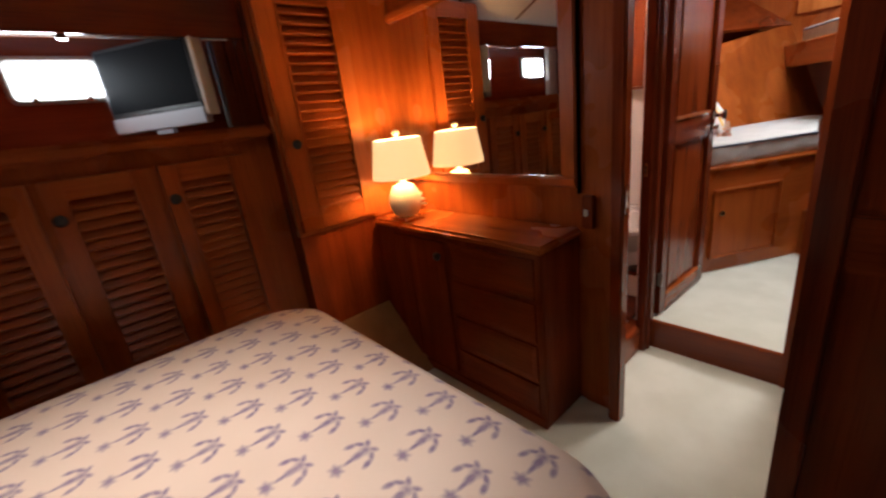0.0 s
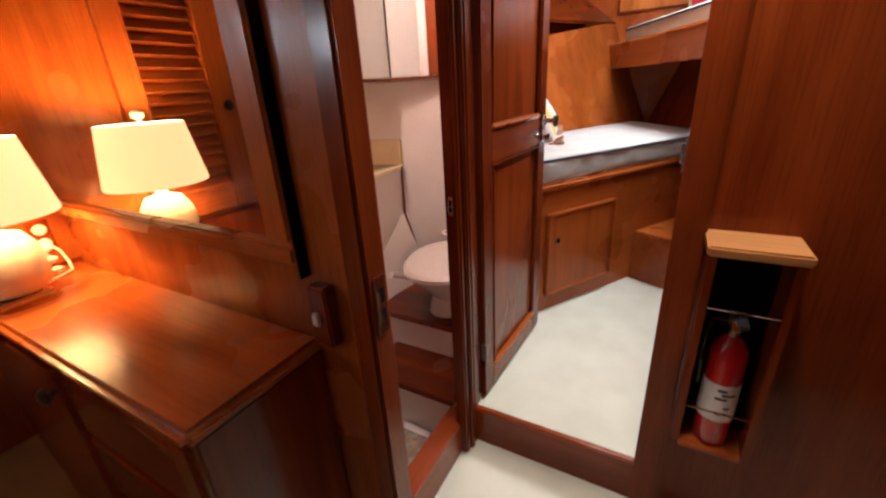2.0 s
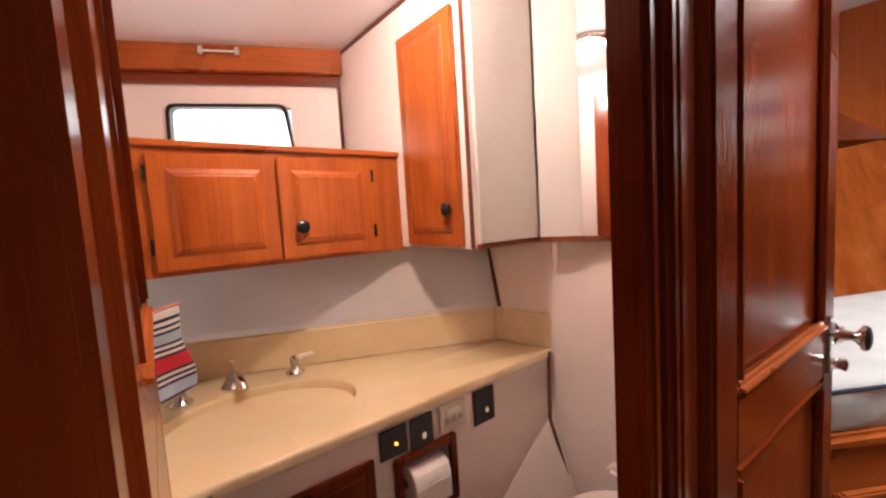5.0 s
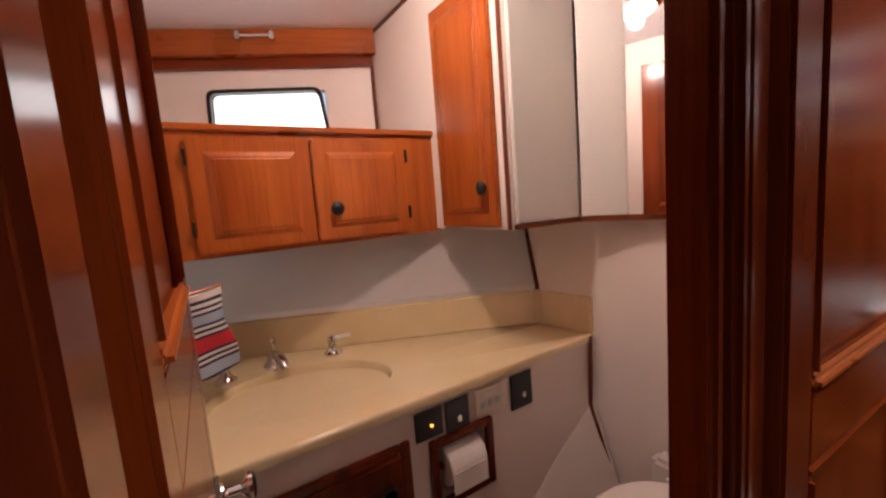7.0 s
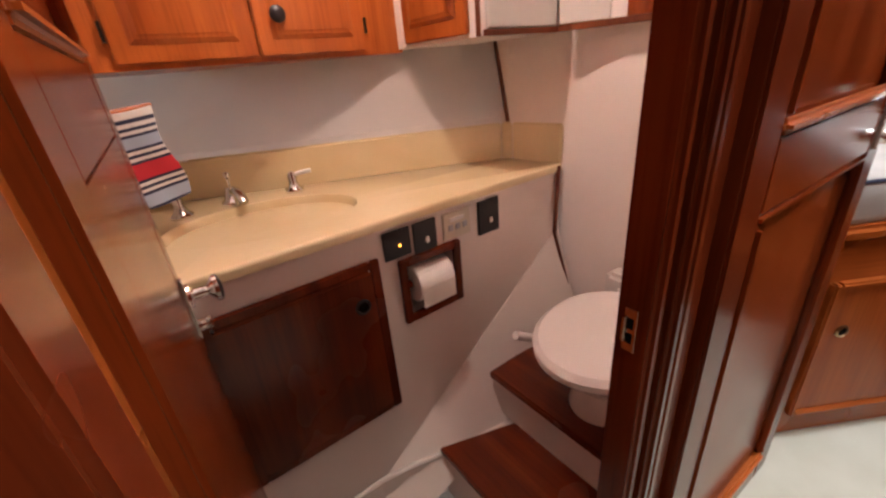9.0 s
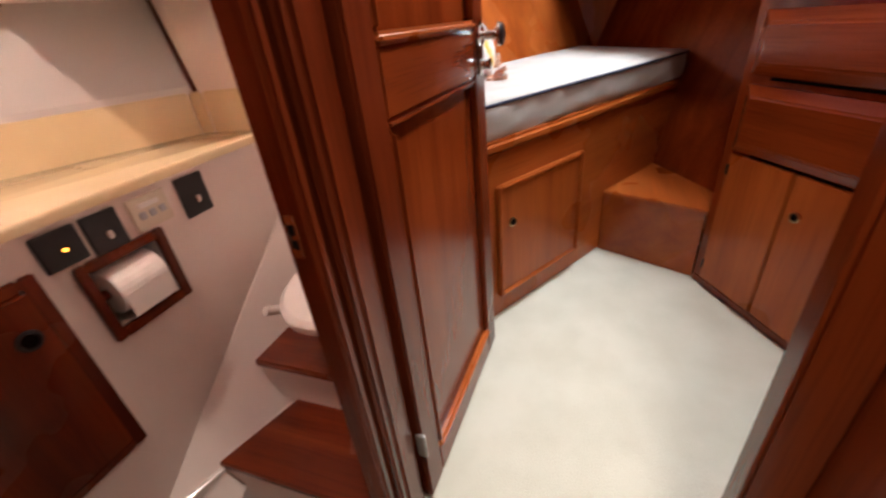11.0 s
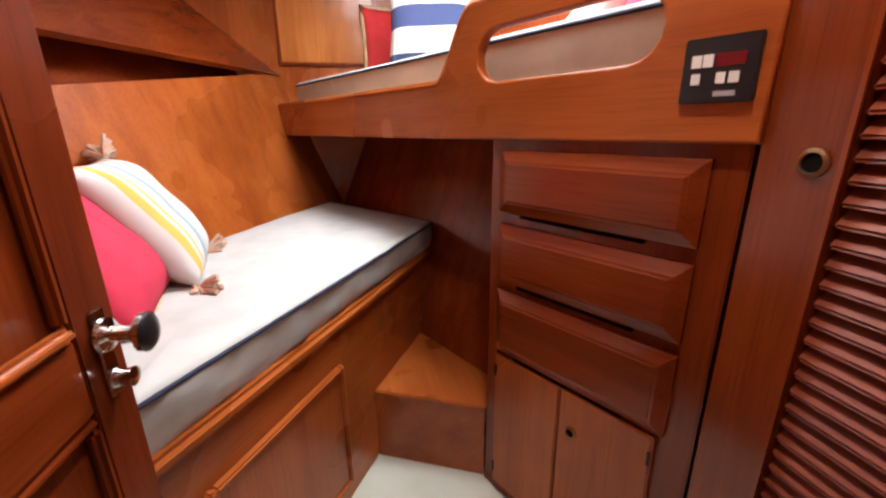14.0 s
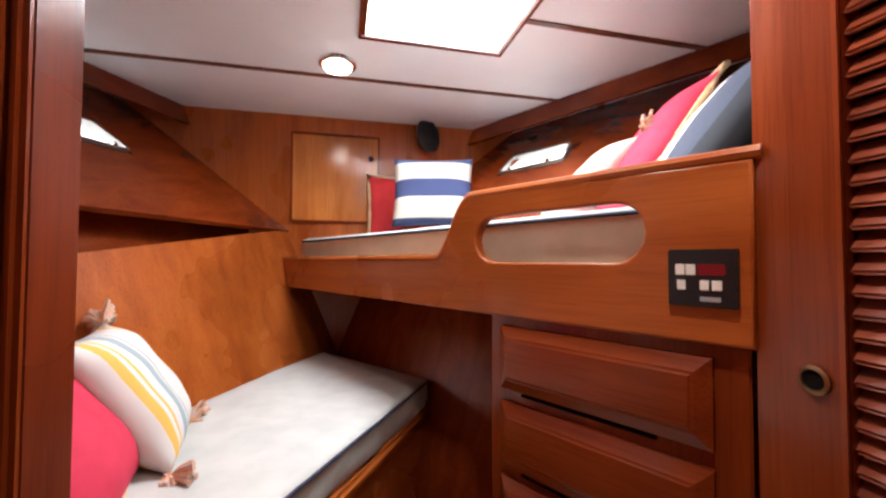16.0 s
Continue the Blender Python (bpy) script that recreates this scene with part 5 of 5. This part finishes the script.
def extinguisher():
    th = thing("fire_extinguisher", pose(1.642, 0.026, 0.332), "red fire extinguisher with a white label", "fire extinguisher")
    part("cylinder", lathe([(0.026, 0), (0.032, 0.006), (0.033, 0.02), (0.033, 0.215), (0.030, 0.238), (0.018, 0.256), (0.013, 0.262)], 32), red_paint, th, smooth=True)
    lb = part("label", lathe([(0.0333, 0.070), (0.0335, 0.0705), (0.0335, 0.160), (0.0333, 0.1605)], 32), paper, th, "white paper label with dark print")
    for i, (w, z) in enumerate(((0.5, 0.148), (0.8, 0.138), (0.65, 0.128), (0.35, 0.106), (0.35, 0.090))):
        bm = bmesh.new()
        n = 6
        a0 = math.pi + 0.4 * (i % 2) - w / 2
        lo = [bm.verts.new((0.0338 * math.cos(a0 + w * k / n), 0.0338 * math.sin(a0 + w * k / n), z - 0.003)) for k in range(n + 1)]
        hi = [bm.verts.new((0.0338 * math.cos(a0 + w * k / n), 0.0338 * math.sin(a0 + w * k / n), z + 0.003)) for k in range(n + 1)]
        for k in range(n):
            bm.faces.new((lo[k], lo[k + 1], hi[k + 1], hi[k]))
        part("print_bar", bm, black, lb, "dark line of print")
    part("valve", lathe([(0.010, 0.262), (0.010, 0.285), (0.013, 0.288), (0.013, 0.302), (0.008, 0.306)], 16), dull_metal, th, "metal valve", True)
    part("handle", box(-0.045, 0.014, -0.011, 0.011, 0.302, 0.312, 0.003), black, th, "black carrying handle", m=pose(0, 0, 0, 0, 8))
    part("lever", box(-0.045, 0.014, -0.009, 0.009, 0.318, 0.327, 0.003), black, th, "black squeeze lever", m=pose(0, 0, 0, 0, -5))
    part("gauge", lathe([(0.011, 0), (0.012, 0.004), (0.010, 0.006)], 16), chrome, th, "small round gauge", True, pose(-0.016, 0, 0.292, 0, -90))
    part("hose", tube([(0.0, 0.014, 0.295), (-0.005, 0.038, 0.298), (-0.01, 0.046, 0.27), (-0.008, 0.044, 0.20), (-0.004, 0.043, 0.14)], 0.006, 8), black, th, "black hose", True)


extinguisher()


def switch_box():
    th = thing("switch_box", wall_frame((1.194, 0.672), (1.194, 0.58)), "wooden block with an ivory light switch", "switch")
    part("block", box(0.018, 0.058, -0.026, -0.0005, 0.695, 0.802, 0.004), dark_v, th)
    part("toggle", box(0.030, 0.043, -0.034, -0.026, 0.738, 0.760, 0.002), ivory, th, "ivory toggle")


switch_box()


def strike(m, label):
    th = thing("strike_plate", m, label, "strike plate")
    part("plate", box(-0.012, 0.012, -0.003, 0, -0.045, 0.045, 0.001), chrome, th)
    # Latch slots drawn as near-black patches for their shade.
    for z0, z1 in ((-0.026, -0.006), (0.004, 0.026)):
        part("slot", box(-0.006, 0.006, -0.0036, -0.003, z0, z1), void, th, "black patch for the shade in the latch slot")
    part("keeper", box(-0.014, -0.006, -0.008, -0.003, -0.026, 0.026, 0.002), chrome, th)


strike(wall_frame((1.173, 0.5095), (1.24, 0.5095), 0.80), "chrome strike plate in the door post")
strike(wall_frame((1.6215, 0.634), (1.6215, 0.60), 0.808) @ Matrix.Diagonal((0.55, 0.6, 0.55, 1)), "steel strike plate in the corner post")
strike(pose(1.694, 0.1575, 0.934, 0, 0, 180) @ Matrix.Diagonal((0.75, 1, 0.75, 1)), "chrome strike plate in the forward jamb")

# ---- aft cabin: things ----


def dresser():
    th = thing("dresser", wall_frame((0.968, 1.565), (0.968, 0.675)), "dark varnished dresser with a door and drawers below the mirror", "dresser")
    W = 0.888
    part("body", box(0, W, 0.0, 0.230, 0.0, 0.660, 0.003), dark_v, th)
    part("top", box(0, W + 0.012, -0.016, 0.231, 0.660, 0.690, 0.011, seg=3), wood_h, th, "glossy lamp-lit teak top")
    part("stile", box(0.0, 0.115, -0.008, -0.0005, 0.0, 0.659, 0.003), dark_v, th)
    d = part("door", box(0.235, 0.455, -0.014, -0.0005, 0.060, 0.640, 0.003), dark_v, th, "narrow cupboard door")
    knob_black(d, 0.43, 0.585, -0.014)
    part("stile", box(0.125, 0.225, -0.012, -0.0005, 0.060, 0.640, 0.003), dark_v, th)
    for z0, z1 in ((0.50, 0.640), (0.345, 0.485), (0.19, 0.33), (0.05, 0.175)):
        dr = part("drawer", raised(0.385, z1 - z0, 0.006, 0.016, 0.004, 0.475, z0, -0.006), dark_h, th, "raised drawer front")
    part("kick", box(0, W, -0.006, -0.0005, 0.0, 0.04, 0.002), dark_h, th)


dresser()


def wall_mirror():
    th = thing("wall_mirror", wall_frame((1.199, 1.565), (1.199, 0.698)), "large wall mirror in a teak frame", "mirror")
    part("glass", box(0.004, 0.832, -0.008, -0.0005, 0.862, 1.50), mirror_mat, th, "mirror glass")
    part("frame", box(0.0, 0.893, -0.024, -0.0005, 0.826, 0.8615, 0.007, seg=3), wood_h, th)
    part("frame", box(0.833, 0.893, -0.024, -0.0005, 0.862, 1.50, 0.007, seg=3), wood_v, th)
    part("edge_strip", box(0.8935, 0.8965, -0.021, -0.0005, 0.806, 1.536), void, th, "black strip along the mirror's edge")
    part("frame", box(0.0, 0.893, -0.024, -0.0005, 1.5005, 1.536, 0.007, seg=3), wood_h, th)


wall_mirror()


def table_lamp():
    th = thing("table_lamp", pose(1.020, 1.392, 0.6905), "lit table lamp with round shell base and linen shade", "lamp")
    part("foot", box(-0.046, 0.046, -0.046, 0.046, 0.0, 0.017, 0.003), chrome, th, "square polished metal foot")
    part("collar", lathe([(0.036, 0.0175), (0.038, 0.020), (0.034, 0.026)], 28), chrome, th, "polished collar", True)
    prof = [(0.034 + 0.036 * math.sin(math.pi * (0.12 + 0.80 * i / 12)) ** 0.9, 0.024 + 0.125 * i / 12) for i in range(13)]
    part("base", lathe(prof + [(0.016, 0.158), (0.012, 0.168)], 32), shell_white, th, "white shell-textured round base", True)
    for k in range(3):
        a = -0.4 - k * 0.28
        part("handle", lathe([(0.004, -0.006), (0.012, -0.002), (0.012, 0.004), (0.004, 0.008)], 10), shell_white, th, "small white shell boss", True, pose(0.064, -0.045 + 0.012 * k, 0.055 + 0.022 * k))
    part("harp", tube([(0, 0, 0.165), (0, 0, 0.345)], 0.003, 8), chrome, th)
    bm = bmesh.new()
    seg = 40
    rings = []
    for r, z in ((0.122, 0.186), (0.123, 0.190), (0.099, 0.338), (0.098, 0.342)):
        rings.append([bm.verts.new((r * math.cos(2 * math.pi * i / seg), r * math.sin(2 * math.pi * i / seg), z)) for i in range(seg)])
    for a, b2 in zip(rings, rings[1:]):
        for i in range(seg):
            j = (i + 1) % seg
            bm.faces.new((a[i], a[j], b2[j], b2[i]))
    sh = part("shade", bm, shade_glow, th, "glowing cream linen drum shade", True)
    part("finial", lathe([(0.004, 0.342), (0.004, 0.352), (0.014, 0.358), (0.015, 0.368), (0.006, 0.376)], 16), shell_white, th, "pale finial", True)


table_lamp()


def port_lockers():
    pf = wall_frame((-1.6, 1.664), (0.604, 1.664))
    for i, x0 in enumerate((0.215, -0.083, -0.381, -0.679, -0.977, -1.275)):
        th = thing("louvred_locker", pf, "teak hull locker with a louvred door", "locker", "louvred hull lockers")
        s = x0 + 1.6
        d = louvre_door(th, s, s + 0.274, 0.36, 1.052, s + 0.053, s + 0.219, 0.43, 0.990, 0.032, (wood_v, wood_h), name="door")
        knob_black(d, s + 0.022, 0.937, -0.022)


port_lockers()


def tall_locker():
    th = thing("hanging_locker", wall_frame((0.616, 1.572), (1.19, 1.572)), "tall teak hanging locker with a louvred door", "locker")
    d = louvre_door(th, 0.0, 0.356, 0.715, 1.612, 0.088, 0.290, 0.800, 1.545, 0.0325, (wood_v, wood_h), name="door")
    knob_black(d, 0.044, 1.06, -0.022)


tall_locker()


def television():
    th = thing("television", wall_frame((0.182, 2.045), (0.417, 1.675), 1.136), "small flat television with a black screen on the shelf", "television")
    part("bezel", box(0.0, 0.438, 0.0, 0.035, 0.095, 0.335, 0.006), black, th)
    part("screen", box(0.014, 0.424, -0.002, 0.0, 0.112, 0.322), screen, th, "dark glossy screen")
    part("lower_bar", box(0.0, 0.438, -0.004, 0.030, 0.040, 0.0945, 0.004), grey_plastic, th, "silver lower bar")
    part("neck", box(0.18, 0.26, 0.008, 0.03, 0.012, 0.0395, 0.003), grey_plastic, th)
    part("foot", box(0.10, 0.34, -0.05, 0.08, 0.0, 0.0115, 0.004), grey_plastic, th, "silver stand foot")
    part("side_strip", box(0.4385, 0.456, 0.0, 0.05, 0.066, 0.345, 0.003), ivory, th, "pale edge strip")


television()


def curtain(x, label):
    th = thing("window_curtain", pose(x, 2.06, 1.14), label, "curtain")
    bm = bmesh.new()
    n = 24
    cols = []
    for i in range(n + 1):
        u = i / n
        cols.append([bm.verts.new((0.16 * u, 0.014 * math.sin(u * 26), z)) for z in (0.02, 0.40)])
    for a, b2 in zip(cols, cols[1:]):
        bm.faces.new((a[0], b2[0], b2[1], a[1]))
    bmesh.ops.solidify(bm, geom=bm.faces[:], thickness=0.002)
    part("cloth", bm, canvas, th, "pleated pale cloth", True)
    part("rod", tube([(-0.06, 0, 0.40), (0.24, 0, 0.40)], 0.005, 8), chrome, th, "thin metal rod", True)


def shelf_rod():
    th = thing("curtain_rod", pose(0, 0, 0), "bright metal curtain rod under the valance", "rod")
    part("rod", tube([(-2.1, 1.70, 1.452), (0.56, 1.70, 1.452)], 0.006, 8), chrome, th, smooth=True)
    for x in (-0.35, 0.10, 0.45):
        part("bracket", box(x - 0.012, x + 0.012, 1.690, 1.712, 1.44, 1.475, 0.003), chrome, th)


shelf_rod()
curtain(-0.92, "pale pleated curtain at the hull window")


def bed():
    th = thing("bed", pose(0, 0, 0), "wide bed under a cream cotton quilt with lavender palm print", "bed")
    def outline(grow, k=1.0):
        x0, x1, y0, y1 = -1.75, 0.478 + grow, 0.13 - grow, 1.335 + grow
        pts = [(x0, y0)]
        r1, r2 = 0.16, 0.15
        for i in range(9):
            a = -math.pi / 2 + math.pi / 2 * i / 8
            pts.append((x1 - r1 + r1 * math.cos(a), y0 + r1 + r1 * math.sin(a)))
        for i in range(9):
            a = math.pi / 2 * i / 8
            pts.append((x1 - r2 + r2 * math.cos(a), y1 - r2 + r2 * math.sin(a) * 1.0))
        pts.append((x0, y1))
        return pts
    part("base", prism(outline(-0.06), 0.0, 0.30), dark_h, th, "dark wooden bed base")
    bm = bmesh.new()
    rings = []
    for g, z in ((-0.045, 0.27), (-0.028, 0.35), (-0.006, 0.46), (0.0, 0.512), (-0.010, 0.540), (-0.035, 0.557), (-0.10, 0.563), (-0.24, 0.567)):
        rings.append([bm.verts.new((x, y, z + 0.004 * noise.noise(Vector((x * 4, y * 4, z * 9))))) for x, y in outline(g)])
    for a, b2 in zip(rings, rings[1:]):
        for i in range(len(a)):
            j = (i + 1) % len(a)
            bm.faces.new((a[i], a[j], b2[j], b2[i]))
    bm.faces.new(rings[-1])
    bmesh.ops.recalc_face_normals(bm, faces=bm.faces)
    part("quilt", bm, quilt_mat, th, "cream quilt with lavender palm and starfish print", True)


bed()
# No dome is known here; added as a fixture for the bed's fill.
dome_lamp(-0.15, 0.66, 1.90, "unseen dome light added on the cabin ceiling", 0.07)


def outlet():
    th = thing("wall_outlet", wall_frame((1.115, 1.571), (1.19, 1.571)), "dark outlet plate with two white sockets and a plug", "outlet")
    part("plate", box(0, 0.045, -0.004, -0.0005, 0.735, 0.818, 0.002), dark_v, th)
    for z in (0.757, 0.795):
        part("socket", lathe([(0.014, 0), (0.014, 0.003), (0.012, 0.004)], 18), white_plastic, th, "white round socket", True, pose(0.0225, -0.004, z, 90))
    part("plug", box(0.014, 0.031, -0.030, -0.008, 0.748, 0.766, 0.004), white_plastic, th, "white plug")
    part("cord", tube([(0.022, -0.03, 0.757), (0.03, -0.06, 0.745), (0.035, -0.07, 0.715), (0.03, -0.09, 0.697), (-0.02, -0.12, 0.6945), (-0.05, -0.14, 0.6945)], 0.003, 8), white_plastic, th, "white lamp cord", True)


outlet()
